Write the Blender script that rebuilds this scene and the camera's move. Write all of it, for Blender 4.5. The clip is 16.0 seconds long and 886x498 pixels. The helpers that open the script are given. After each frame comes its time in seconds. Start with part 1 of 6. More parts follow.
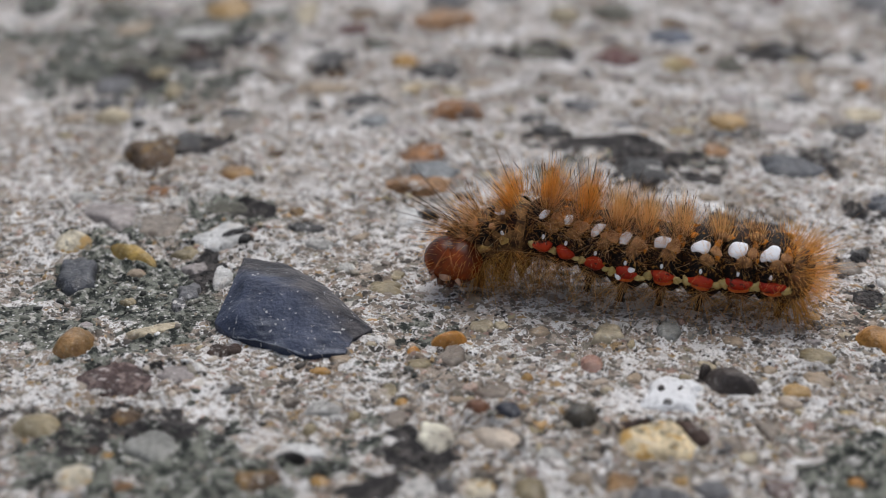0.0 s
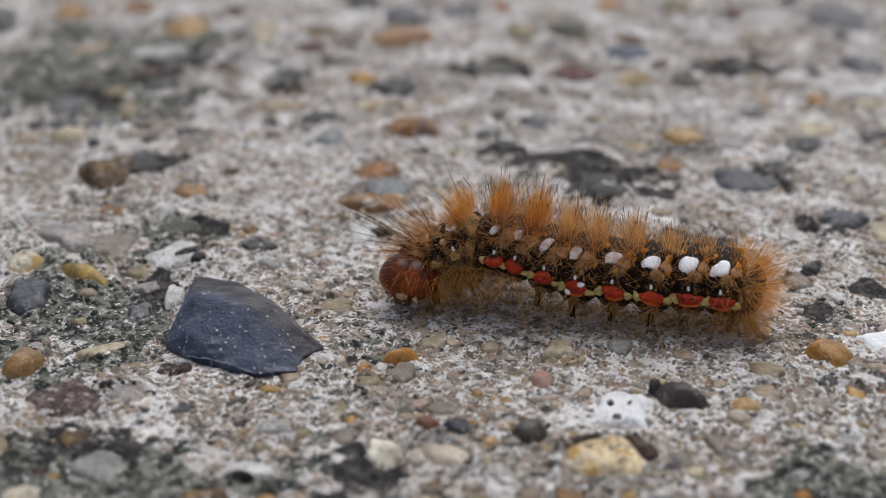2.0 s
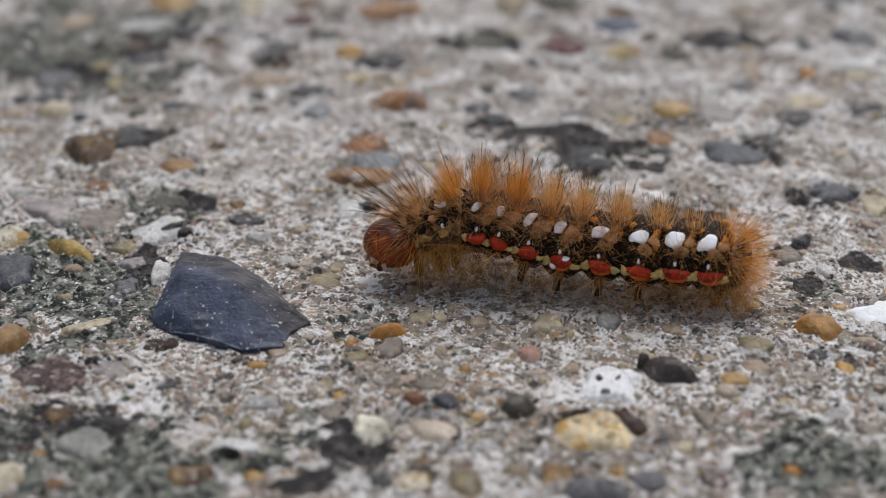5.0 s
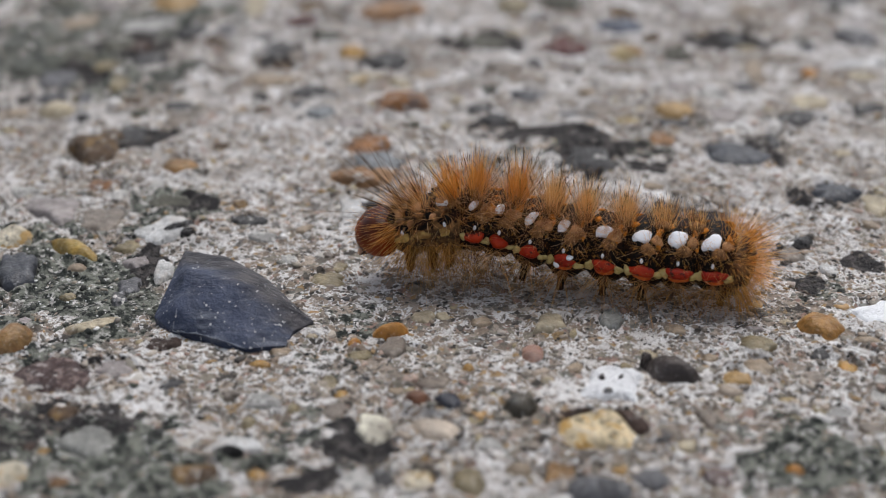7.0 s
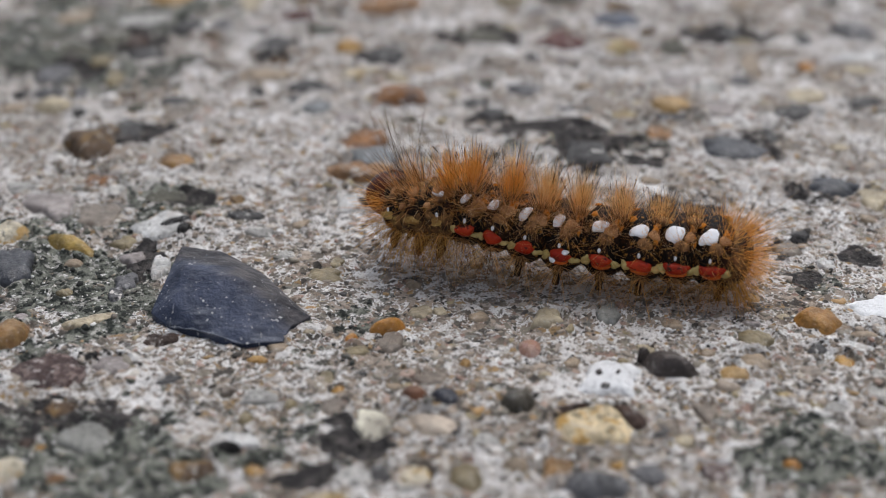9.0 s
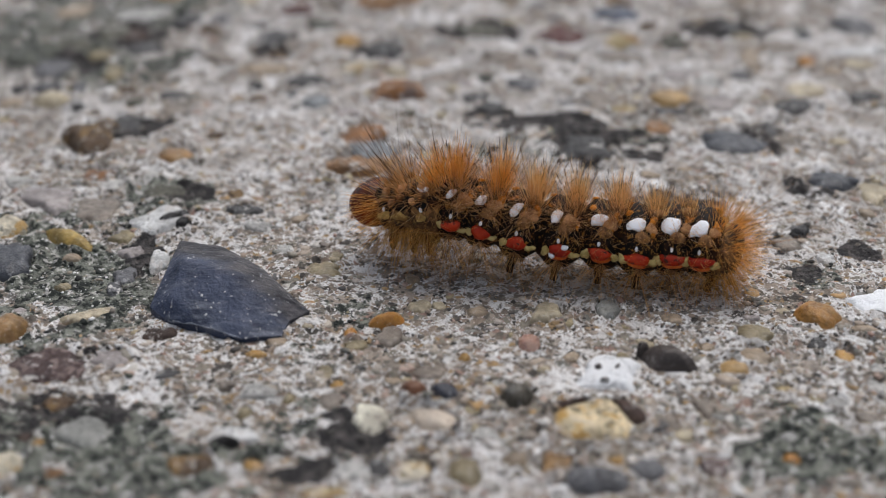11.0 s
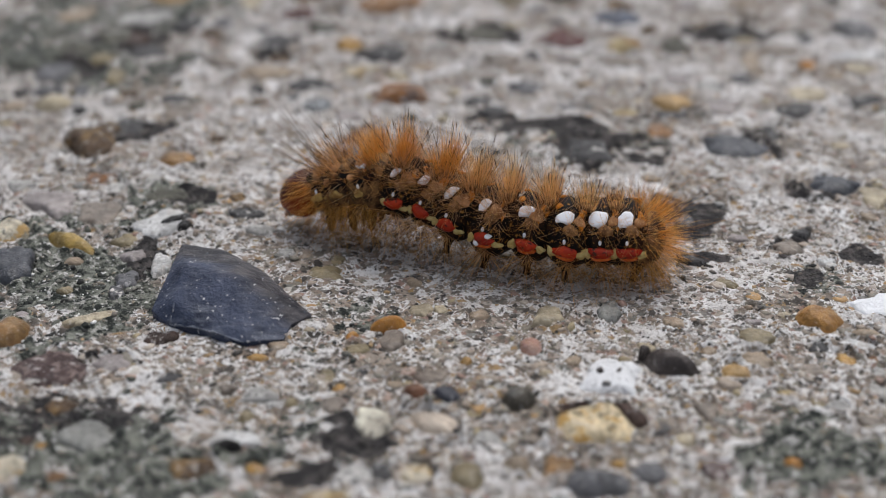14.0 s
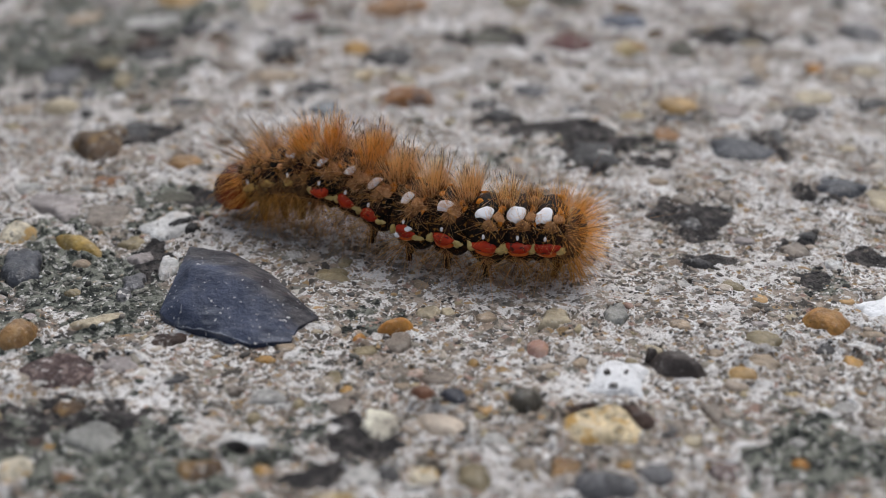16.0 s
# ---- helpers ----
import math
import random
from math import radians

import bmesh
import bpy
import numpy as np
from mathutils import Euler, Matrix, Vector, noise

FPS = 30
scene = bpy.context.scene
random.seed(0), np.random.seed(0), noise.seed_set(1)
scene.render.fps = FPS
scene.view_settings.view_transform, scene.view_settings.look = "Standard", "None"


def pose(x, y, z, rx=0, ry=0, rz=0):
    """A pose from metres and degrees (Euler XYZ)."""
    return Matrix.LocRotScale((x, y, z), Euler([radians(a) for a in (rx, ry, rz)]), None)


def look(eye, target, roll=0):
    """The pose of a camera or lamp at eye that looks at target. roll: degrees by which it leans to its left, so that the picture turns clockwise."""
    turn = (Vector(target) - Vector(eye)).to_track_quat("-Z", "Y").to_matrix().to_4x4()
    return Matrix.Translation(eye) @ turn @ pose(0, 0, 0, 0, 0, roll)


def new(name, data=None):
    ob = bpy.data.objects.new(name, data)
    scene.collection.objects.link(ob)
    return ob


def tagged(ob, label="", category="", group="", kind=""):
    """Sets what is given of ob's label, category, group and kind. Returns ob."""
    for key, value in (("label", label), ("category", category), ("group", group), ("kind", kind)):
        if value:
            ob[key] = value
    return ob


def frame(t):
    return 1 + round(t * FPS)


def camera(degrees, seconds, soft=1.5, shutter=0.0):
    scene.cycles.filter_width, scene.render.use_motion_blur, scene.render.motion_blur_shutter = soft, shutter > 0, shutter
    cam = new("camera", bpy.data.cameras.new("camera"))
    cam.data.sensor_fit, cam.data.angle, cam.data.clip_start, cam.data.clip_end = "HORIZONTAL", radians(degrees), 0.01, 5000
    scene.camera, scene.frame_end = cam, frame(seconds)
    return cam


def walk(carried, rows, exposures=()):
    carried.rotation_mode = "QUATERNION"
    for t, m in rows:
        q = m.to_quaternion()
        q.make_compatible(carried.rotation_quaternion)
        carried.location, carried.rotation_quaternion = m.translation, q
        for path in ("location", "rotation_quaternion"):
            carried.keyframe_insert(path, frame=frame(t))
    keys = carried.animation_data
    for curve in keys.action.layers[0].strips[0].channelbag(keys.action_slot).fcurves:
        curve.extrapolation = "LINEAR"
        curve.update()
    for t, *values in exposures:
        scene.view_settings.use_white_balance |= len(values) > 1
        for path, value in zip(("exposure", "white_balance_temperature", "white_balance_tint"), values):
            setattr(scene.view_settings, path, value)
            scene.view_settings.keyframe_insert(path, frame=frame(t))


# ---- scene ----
# ---- camera: hand-held close-up of a small patch of exposed-aggregate concrete ----
cam = camera(30, 16.0, soft=1.0)
walk(cam, [
    (0, pose(-0.002831, -0.142180, 0.075794, 62.2448, -0.0799, 1.1264)),
    (0.5, pose(-0.002693, -0.142161, 0.075818, 62.1195, -0.0661, 1.0480)),
    (1, pose(-0.001788, -0.141836, 0.076047, 62.2786, -0.0455, 0.8499)),
    (1.5, pose(-0.001280, -0.142024, 0.076402, 62.4494, -0.0159, 0.6755)),
    (2, pose(-0.000314, -0.142211, 0.075815, 62.8263, -0.0188, 0.2441)),
    (2.5, pose(0.000057, -0.142091, 0.075794, 62.5803, -0.0222, 0.0963)),
    (3, pose(0.000067, -0.141934, 0.075442, 62.4119, -0.0410, 0.0420)),
    (3.5, pose(0.000219, -0.141692, 0.075489, 62.1400, -0.0318, -0.0268)),
    (4, pose(0.000027, -0.141734, 0.074961, 62.0425, -0.0493, -0.0536)),
    (4.2, pose(0.000027, -0.141580, 0.075176, 61.9428, 0.0207, -0.0786)),
    (6.3, pose(0.000261, -0.141359, 0.075551, 61.9171, -0.0558, -0.0291)),
    (6.5, pose(0.000076, -0.141863, 0.075452, 62.3257, -0.0047, -0.0234)),
    (7, pose(0.000000, -0.141694, 0.075340, 62.0000, -0.0000, 0.0000)),
    (7.5, pose(-0.000137, -0.141576, 0.075033, 61.7823, 0.0228, 0.0266)),
    (8, pose(0.000079, -0.141457, 0.075264, 61.7297, 0.0350, -0.0545)),
    (8.5, pose(-0.000214, -0.141452, 0.075561, 61.6526, -0.0359, -0.1511)),
    (9, pose(-0.000023, -0.141496, 0.075470, 61.7491, 0.0318, -0.1454)),
    (11.5, pose(0.000063, -0.141287, 0.075247, 61.5759, 0.0335, -0.1599)),
    (12, pose(0.000292, -0.141306, 0.075287, 61.7025, 0.0416, -0.1267)),
    (12.5, pose(0.000245, -0.141384, 0.075459, 61.7654, 0.0377, -0.1395)),
    (13, pose(0.000145, -0.141340, 0.075422, 61.7151, 0.0690, -0.1154)),
    (13.5, pose(0.000033, -0.141372, 0.075179, 61.7490, 0.0577, -0.1184)),
    (14, pose(-0.000065, -0.141374, 0.075297, 61.7169, 0.0205, -0.1242)),
    (14.5, pose(0.000088, -0.141307, 0.075263, 61.6443, 0.0820, -0.1186)),
    (15, pose(0.000186, -0.141382, 0.075463, 61.8007, 0.0736, -0.1386)),
    (15.5, pose(0.000033, -0.141502, 0.075323, 61.8285, 0.0560, -0.1264)),
    (16, pose(-0.000224, -0.141689, 0.075127, 61.9117, 0.0933, 0.0451)),
])
cam.data.dof.use_dof = True
cam.data.dof.focus_distance = 0.1520
cam.data.dof.aperture_fstop = 19.0

# ---- light: soft overcast daylight ----
scene.view_settings.exposure = 0.02
world = bpy.data.worlds.new("overcast_sky")
scene.world = world
world.use_nodes = True
wn, wl = world.node_tree.nodes, world.node_tree.links
sky = wn.new("ShaderNodeTexSky")
sky.sky_type = "NISHITA"
sky.sun_disc = False
sky.sun_elevation, sky.sun_rotation = radians(62), radians(22)
sky.dust_density = 4.0
grey = wn.new("ShaderNodeHueSaturation")
grey.inputs["Saturation"].default_value = 0.5
wl.new(sky.outputs[0], grey.inputs["Color"])
wl.new(grey.outputs[0], wn["Background"].inputs[0])
wn["Background"].inputs[1].default_value = 0.13
sun = new("sun", bpy.data.lights.new("sun", "SUN"))
sun.data.energy, sun.data.angle, sun.data.color = 1.3, radians(55), (1.0, 0.985, 0.97)
sun.matrix_world = look((0.15, 0.30, 0.92), (0, 0, 0))

MM = 0.001


# ---- materials ----
def shader(name, rough=0.7, spec=0.3):
    m = bpy.data.materials.new(name)
    m.use_nodes = True
    b = m.node_tree.nodes["Principled BSDF"]
    b.inputs["Roughness"].default_value = rough
    b.inputs["Specular IOR Level"].default_value = spec
    return m, m.node_tree.nodes, m.node_tree.links, b


def coords(n, l, jitter=True):
    """Object coordinates, shifted by each object's own random number."""
    tc = n.new("ShaderNodeTexCoord")
    if not jitter:
        return tc.outputs["Object"]
    info = n.new("ShaderNodeObjectInfo")
    add = n.new("ShaderNodeVectorMath")
    add.operation = "ADD"
    l.new(tc.outputs["Object"], add.inputs[0])
    l.new(info.outputs["Random"], add.inputs[1])
    return add.outputs[0]


def grain(n, l, vec, scale, detail=4.0, rough=0.6, lo=0.35, hi=0.65):
    t = n.new("ShaderNodeTexNoise")
    t.inputs["Scale"].default_value, t.inputs["Detail"].default_value, t.inputs["Roughness"].default_value = scale, detail, rough
    l.new(vec, t.inputs["Vector"])
    r = n.new("ShaderNodeMapRange")
    r.inputs["From Min"].default_value, r.inputs["From Max"].default_value = lo, hi
    l.new(t.outputs["Fac"], r.inputs["Value"])
    return r.outputs[0]


def blend(n, l, fac, a, b):
    x = n.new("ShaderNodeMix")
    x.data_type = "RGBA"
    for sock, v in ((x.inputs["Factor"], fac), (x.inputs["A"], a), (x.inputs["B"], b)):
        if isinstance(v, (int, float)):
            sock.default_value = v
        elif isinstance(v, tuple):
            sock.default_value = (*v, 1)
        else:
            l.new(v, sock)
    return x.outputs["Result"]


def bumped(n, l, b, fac, strength, dist):
    u = n.new("ShaderNodeBump")
    u.inputs["Strength"].default_value, u.inputs["Distance"].default_value = strength, dist
    l.new(fac, u.inputs["Height"])
    l.new(u.outputs[0], b.inputs["Normal"])


def times_(c, k):
    return tuple(min(1.0, v * k) for v in c)


def stone_material(name, colour, rough=0.6, vein=None, lime=0.62, smooth=False):
    """Stone: clouded and polished where smooth, else flecked, veined and crusted with lime."""
    m, n, l, b = shader(name, rough, 0.35)
    v = coords(n, l)
    if smooth:
        c = blend(n, l, grain(n, l, v, 330, 5, 0.62, 0.32, 0.68), times_(colour, 0.42), times_(colour, 1.15))
        c = blend(n, l, grain(n, l, v, 1300, 4, 0.7, 0.48, 0.68), c, times_(colour, 0.5))
        c = blend(n, l, grain(n, l, v, 1700, 3, 0.6, 0.60, 0.70), c, tuple(0.7 * q + 0.16 for q in colour))
    else:
        c = blend(n, l, grain(n, l, v, 300, 5, 0.65), times_(colour, 0.45), times_(colour, 1.38))
        c = blend(n, l, grain(n, l, v, 2600, 4, 0.7, 0.4, 0.72), c, times_(colour, 0.55))
        c = blend(n, l, grain(n, l, v, 1300, 2, 0.5, 0.61, 0.66), c, times_(colour, 0.3))
    if vein:
        c = blend(n, l, grain(n, l, v, 420, 5, 0.65, 0.53, 0.57 if not smooth else 0.68), c, vein)
    if name == "stone_paint_white":
        c = blend(n, l, grain(n, l, v, 900, 4, 0.6, 0.60, 0.72), colour, times_(colour, 0.82))
    if name == "stone_chalk":
        c = blend(n, l, grain(n, l, v, 700, 5, 0.7, 0.50, 0.72), colour, times_(colour, 0.5))
    if name == "stone_mauve_brown":
        c = blend(n, l, grain(n, l, v, 620, 6, 0.74, 0.47, 0.54), c, (0.055, 0.030, 0.028))
    if lime < 0.65:
        c = blend(n, l, grain(n, l, v, 900, 3, 0.6, 0.60, 0.68), c, tuple(0.6 * q + 0.22 for q in colour))
        c = blend(n, l, grain(n, l, v, 520, 4, 0.7, lime, lime + 0.05), c, (0.62, 0.60, 0.57))
    l.new(c, b.inputs["Base Color"])
    bumped(n, l, b, grain(n, l, v, 700 if smooth else 1100, 5, 0.6 if smooth else 0.7), 0.42 if smooth else 0.6, 0.0004)
    return m


COLOURS = {
    "olive_grey": (0.12, 0.115, 0.09), "dark_brown": (0.075, 0.045, 0.035), "moss_grey": (0.10, 0.105, 0.085),
    "slate_grey": (0.16, 0.16, 0.17), "khaki": (0.27, 0.22, 0.13), "pale_ochre": (0.47, 0.40, 0.28), "black": (0.035, 0.033, 0.034),
    "dark_grey": (0.085, 0.083, 0.085), "taupe": (0.25, 0.21, 0.175), "tan": (0.36, 0.28, 0.20), "blue_grey": (0.20, 0.215, 0.23),
    "ochre": (0.46, 0.27, 0.085), "rust": (0.33, 0.15, 0.055), "cream": (0.60, 0.54, 0.42), "terracotta": (0.36, 0.20, 0.10),
    "maroon": (0.13, 0.055, 0.05), "pale_gold": (0.56, 0.44, 0.24), "orange": (0.48, 0.22, 0.045), "white": (0.80, 0.80, 0.79),
    "gold": (0.48, 0.31, 0.13), "charcoal": (0.072, 0.077, 0.092), "umber": (0.095, 0.058, 0.032), "ochre_brown": (0.33, 0.19, 0.075),
    "pale_grey": (0.47, 0.46, 0.44), "mauve_grey": (0.35, 0.31, 0.30), "yellow_ochre": (0.43, 0.29, 0.08),
    "mauve_brown": (0.25, 0.185, 0.17), "pink": (0.42, 0.25, 0.20), "amber": (0.37, 0.185, 0.048), "soot_brown": (0.072, 0.058, 0.053), "paint_white": (0.86, 0.88, 0.91), "honey_cream": (0.70, 0.58, 0.38), "chalk": (0.80, 0.81, 0.83), "pale_cream": (0.78, 0.71, 0.59), "pink_cream": (0.58, 0.49, 0.40), "steel_blue": (0.12, 0.14, 0.19), "dim_grey": (0.27, 0.27, 0.25), "olive_black": (0.062, 0.052, 0.037), "red_brown": (0.155, 0.066, 0.034), "ink_blue": (0.062, 0.067, 0.088),
}
VEINS = {"honey_cream": (0.50, 0.31, 0.10), "pale_gold": (0.30, 0.17, 0.07), "cream": (0.46, 0.30, 0.12), "mauve_brown": (0.045, 0.028, 0.028), "umber": (0.19, 0.115, 0.045),
         "moss_grey": (0.03, 0.035, 0.03), "white": (0.52, 0.50, 0.48), "rust": (0.17, 0.12, 0.10), "ochre_brown": (0.16, 0.08, 0.03),
         "amber": (0.12, 0.05, 0.012), "taupe": (0.15, 0.12, 0.10), "olive_black": (0.12, 0.12, 0.115)}
SMOOTH = ("amber", "ochre", "orange", "ochre_brown", "charcoal", "pink", "yellow_ochre", "red_brown", "ink_blue", "olive_black", "khaki", "taupe", "mauve_grey",
          "pale_ochre", "soot_brown", "gold", "tan", "blue_grey", "steel_blue", "dim_grey", "pink_cream")


def clear(m, k=0.35):
    """Lets some light into a smooth quartz pebble."""
    p = m.node_tree.nodes["Principled BSDF"]
    p.inputs["Subsurface Weight"].default_value = k
    p.inputs["Subsurface Radius"].default_value = (0.0012, 0.0007, 0.0003)
    p.inputs["Roughness"].default_value = 0.33


STONE = {k: stone_material("stone_" + k, c, 0.36 if k in SMOOTH else 0.62, VEINS.get(k), 0.70 if k in SMOOTH or k in ("paint_white", "chalk") else 0.60, k in SMOOTH) for k, c in COLOURS.items()}


for k_ in ("amber", "orange", "ochre", "ochre_brown", "yellow_ochre", "pink"):
    clear(STONE[k_])


def cells(n, l, vec, scale, feature="F1"):
    t = n.new("ShaderNodeTexVoronoi")
    t.feature = feature
    t.inputs["Scale"].default_value = scale
    l.new(vec, t.inputs["Vector"])
    return t


def warped(n, l, vec, scale, amount):
    """Coordinates pushed about by noise, for uneven outlines."""
    t = n.new("ShaderNodeTexNoise")
    t.inputs["Scale"].default_value, t.inputs["Detail"].default_value = scale, 3
    l.new(vec, t.inputs["Vector"])
    k = n.new("ShaderNodeVectorMath")
    k.operation = "MULTIPLY_ADD"
    l.new(t.outputs["Color"], k.inputs[0])
    k.inputs[1].default_value = (amount,) * 3
    l.new(vec, k.inputs[2])
    return k.outputs[0]


def ramp_of(n, l, value, stops, smooth=False):
    r = n.new("ShaderNodeValToRGB")
    r.color_ramp.interpolation = "LINEAR" if smooth else "CONSTANT"
    els = r.color_ramp.elements
    els[0].position, els[0].color = stops[0][0], (*stops[0][1], 1)
    els[1].position, els[1].color = stops[1][0], (*stops[1][1], 1)
    for p, col in stops[2:]:
        els.new(p).color = (*col, 1)
    l.new(value, r.inputs["Fac"])
    return r.outputs["Color"]


SAND = [(0.0, (0.33, 0.26, 0.205)), (0.16, (0.41, 0.345, 0.29)), (0.32, (0.235, 0.195, 0.16)), (0.46, (0.48, 0.42, 0.37)), (0.56, (0.165, 0.145, 0.125)),
        (0.66, (0.30, 0.27, 0.22)), (0.76, (0.075, 0.067, 0.060)), (0.86, (0.40, 0.27, 0.14)), (0.91, (0.37, 0.245, 0.20)), (0.95, (0.23, 0.225, 0.20))]
QUARTZ = [(0.0, (0.40, 0.33, 0.265)), (0.15, (0.32, 0.275, 0.225)), (0.30, (0.47, 0.41, 0.345)), (0.42, (0.26, 0.235, 0.195)), (0.54, (0.43, 0.315, 0.26)),
          (0.63, (0.35, 0.29, 0.175)), (0.72, (0.165, 0.14, 0.12)), (0.79, (0.46, 0.285, 0.12)), (0.84, (0.23, 0.225, 0.21)), (0.91, (0.54, 0.51, 0.465)), (0.97, (0.07, 0.065, 0.065))]


def maths(n, l, op, a, b, c=None):
    """A sum, product or the like of numbers and sockets."""
    q = n.new("ShaderNodeMath")
    q.operation = op
    for i, v in enumerate((a, b, c)):
        if v is None:
            continue
        if isinstance(v, (int, float)):
            q.inputs[i].default_value = v
        else:
            l.new(v, q.inputs[i])
    return q.outputs[0]


def step(n, l, value, lo, hi, top=1.0):
    r = n.new("ShaderNodeMapRange")
    r.inputs["From Min"].default_value, r.inputs["From Max"].default_value, r.inputs["To Max"].default_value = lo, hi, top
    l.new(value, r.inputs["Value"])
    return r.outputs[0]


def stain(n, l, v, name, scale, lo, hi, fray=0.75):
    """The share of a stain, frayed at its edges down to fine crumbs."""
    at = n.new("ShaderNodeAttribute")
    at.attribute_name = name
    rough = grain(n, l, v, scale, 5, 0.72, 0.25, 0.75)
    return step(n, l, maths(n, l, "MULTIPLY_ADD", at.outputs["Fac"], fray, rough), lo, hi)


def ground_material():
    """Sand grains of two sizes under a lacy skin of white lime, pitted, with frayed stains of lichen and grime."""
    m, n, l, b = shader("weathered_concrete", 0.8, 0.25)
    v = coords(n, l, False)
    w = warped(n, l, v, 1100, 0.00045)
    c, height = None, None
    for scale in (1700, 820):
        cell, edge = cells(n, l, w, scale), cells(n, l, w, scale, "DISTANCE_TO_EDGE")
        col = n.new("ShaderNodeSeparateColor")
        l.new(cell.outputs["Color"], col.inputs[0])
        sand = ramp_of(n, l, col.outputs[0], SAND)
        sand = blend(n, l, grain(n, l, v, 3200, 3, 0.65, 0.4, 0.75), sand, blend(n, l, 0.45, sand, (0.10, 0.09, 0.08)))
        inside = step(n, l, edge.outputs["Distance"], 0.05, 0.16)
        if c is None:
            c, height = sand, inside
        else:
            big = maths(n, l, "MULTIPLY", inside, step(n, l, col.outputs[1], 0.56, 0.60))
            c = blend(n, l, big, c, sand)
            height = maths(n, l, "MULTIPLY_ADD", big, 0.6, height)
    # the lime lies thick in the joints and thins out where feet and rain have worn it
    thick = grain(n, l, v, 105, 4, 0.6, 0.30, 0.70)
    lace = maths(n, l, "MULTIPLY_ADD", height, -0.17, grain(n, l, v, 880, 5, 0.66, 0.22, 0.78))
    lace = maths(n, l, "MULTIPLY_ADD", thick, 0.42, lace)
    crust = n.new("ShaderNodeAttribute")
    crust.attribute_name = "crust"
    lace = maths(n, l, "MULTIPLY_ADD", crust.outputs["Fac"], 0.09, lace)
    lime = blend(n, l, grain(n, l, v, 520, 4, 0.65), (0.70, 0.675, 0.66), (0.895, 0.89, 0.89))
    lime = blend(n, l, grain(n, l, v, 3800, 2, 0.5, 0.55, 0.66), lime, (0.50, 0.475, 0.455))
    dull = maths(n, l, "MULTIPLY", grain(n, l, v, 190, 5, 0.62, 0.42, 0.62), maths(n, l, "MULTIPLY_ADD", crust.outputs["Fac"], 0.7, 0.3))
    lime = blend(n, l, dull, lime, (0.385, 0.35, 0.32))
    c = blend(n, l, step(n, l, lace, 0.595, 0.675), c, lime)
    # pits: their inner shade is put into the colour, on top of the bump
    pit = cells(n, l, warped(n, l, v, 2100, 0.0003), 1700)
    pc = n.new("ShaderNodeSeparateColor")
    l.new(pit.outputs["Color"], pc.inputs[0])
    hole = maths(n, l, "MULTIPLY", step(n, l, pit.outputs["Distance"], 0.34, 0.22), step(n, l, pc.outputs[1], 0.62, 0.66))
    c = blend(n, l, hole, c, (0.085, 0.078, 0.072))
    # ingrained dirt, in small ragged flecks that crowd together here and there
    fleck = maths(n, l, "MULTIPLY_ADD", grain(n, l, v, 62, 3, 0.6, 0.25, 0.75), 0.42, grain(n, l, v, 640, 6, 0.74, 0.25, 0.75))
    c = blend(n, l, step(n, l, fleck, 0.86, 0.97, 0.85), c, blend(n, l, grain(n, l, v, 1400, 3), (0.075, 0.070, 0.066), (0.20, 0.18, 0.16)))
    moss = blend(n, l, grain(n, l, v, 760, 4, 0.68, 0.44, 0.56), (0.225, 0.235, 0.20), (0.026, 0.031, 0.028))
    moss = blend(n, l, grain(n, l, v, 1100, 4, 0.65, 0.56, 0.64), moss, (0.50, 0.49, 0.46))
    c = blend(n, l, stain(n, l, v, "lichen", 520, 0.92, 1.04), c, moss)
    grime = blend(n, l, grain(n, l, v, 800, 4, 0.65, 0.46, 0.66), (0.030, 0.028, 0.029), (0.12, 0.107, 0.102))
    c = blend(n, l, stain(n, l, v, "soot", 330, 0.93, 1.05), c, grime)
    l.new(c, b.inputs["Base Color"])
    rough = maths(n, l, "MULTIPLY_ADD", hole, -0.9, maths(n, l, "MULTIPLY_ADD", step(n, l, lace, 0.50, 0.68), 0.55, grain(n, l, v, 1500, 5, 0.7)))
    bumped(n, l, b, rough, 0.9, 0.00022)
    return m


def grit_material(name, ramp, rough=0.6):
    m, n, l, b = shader(name, rough, 0.4)
    g = n.new("ShaderNodeNewGeometry")
    r = n.new("ShaderNodeValToRGB")
    r.color_ramp.interpolation = "CONSTANT"
    els = r.color_ramp.elements
    els[0].position, els[0].color = 0.0, (*ramp[0][1], 1)
    els[1].position, els[1].color = ramp[1][0], (*ramp[1][1], 1)
    for p, col in ramp[2:]:
        e = els.new(p)
        e.color = (*col, 1)
    l.new(g.outputs["Random Per Island"], r.inputs["Fac"])
    v = coords(n, l, False)
    dark = n.new("ShaderNodeMix")
    dark.data_type, dark.blend_type = "RGBA", "MULTIPLY"
    l.new(r.outputs["Color"], dark.inputs["A"])
    dark.inputs["B"].default_value = (0.62, 0.6, 0.58, 1)
    l.new(grain(n, l, v, 2400, 4, 0.7, 0.45, 0.7), dark.inputs["Factor"])
    l.new(dark.outputs["Result"], b.inputs["Base Color"])
    bumped(n, l, b, grain(n, l, v, 5000, 4), 0.4, 0.0001)
    return m


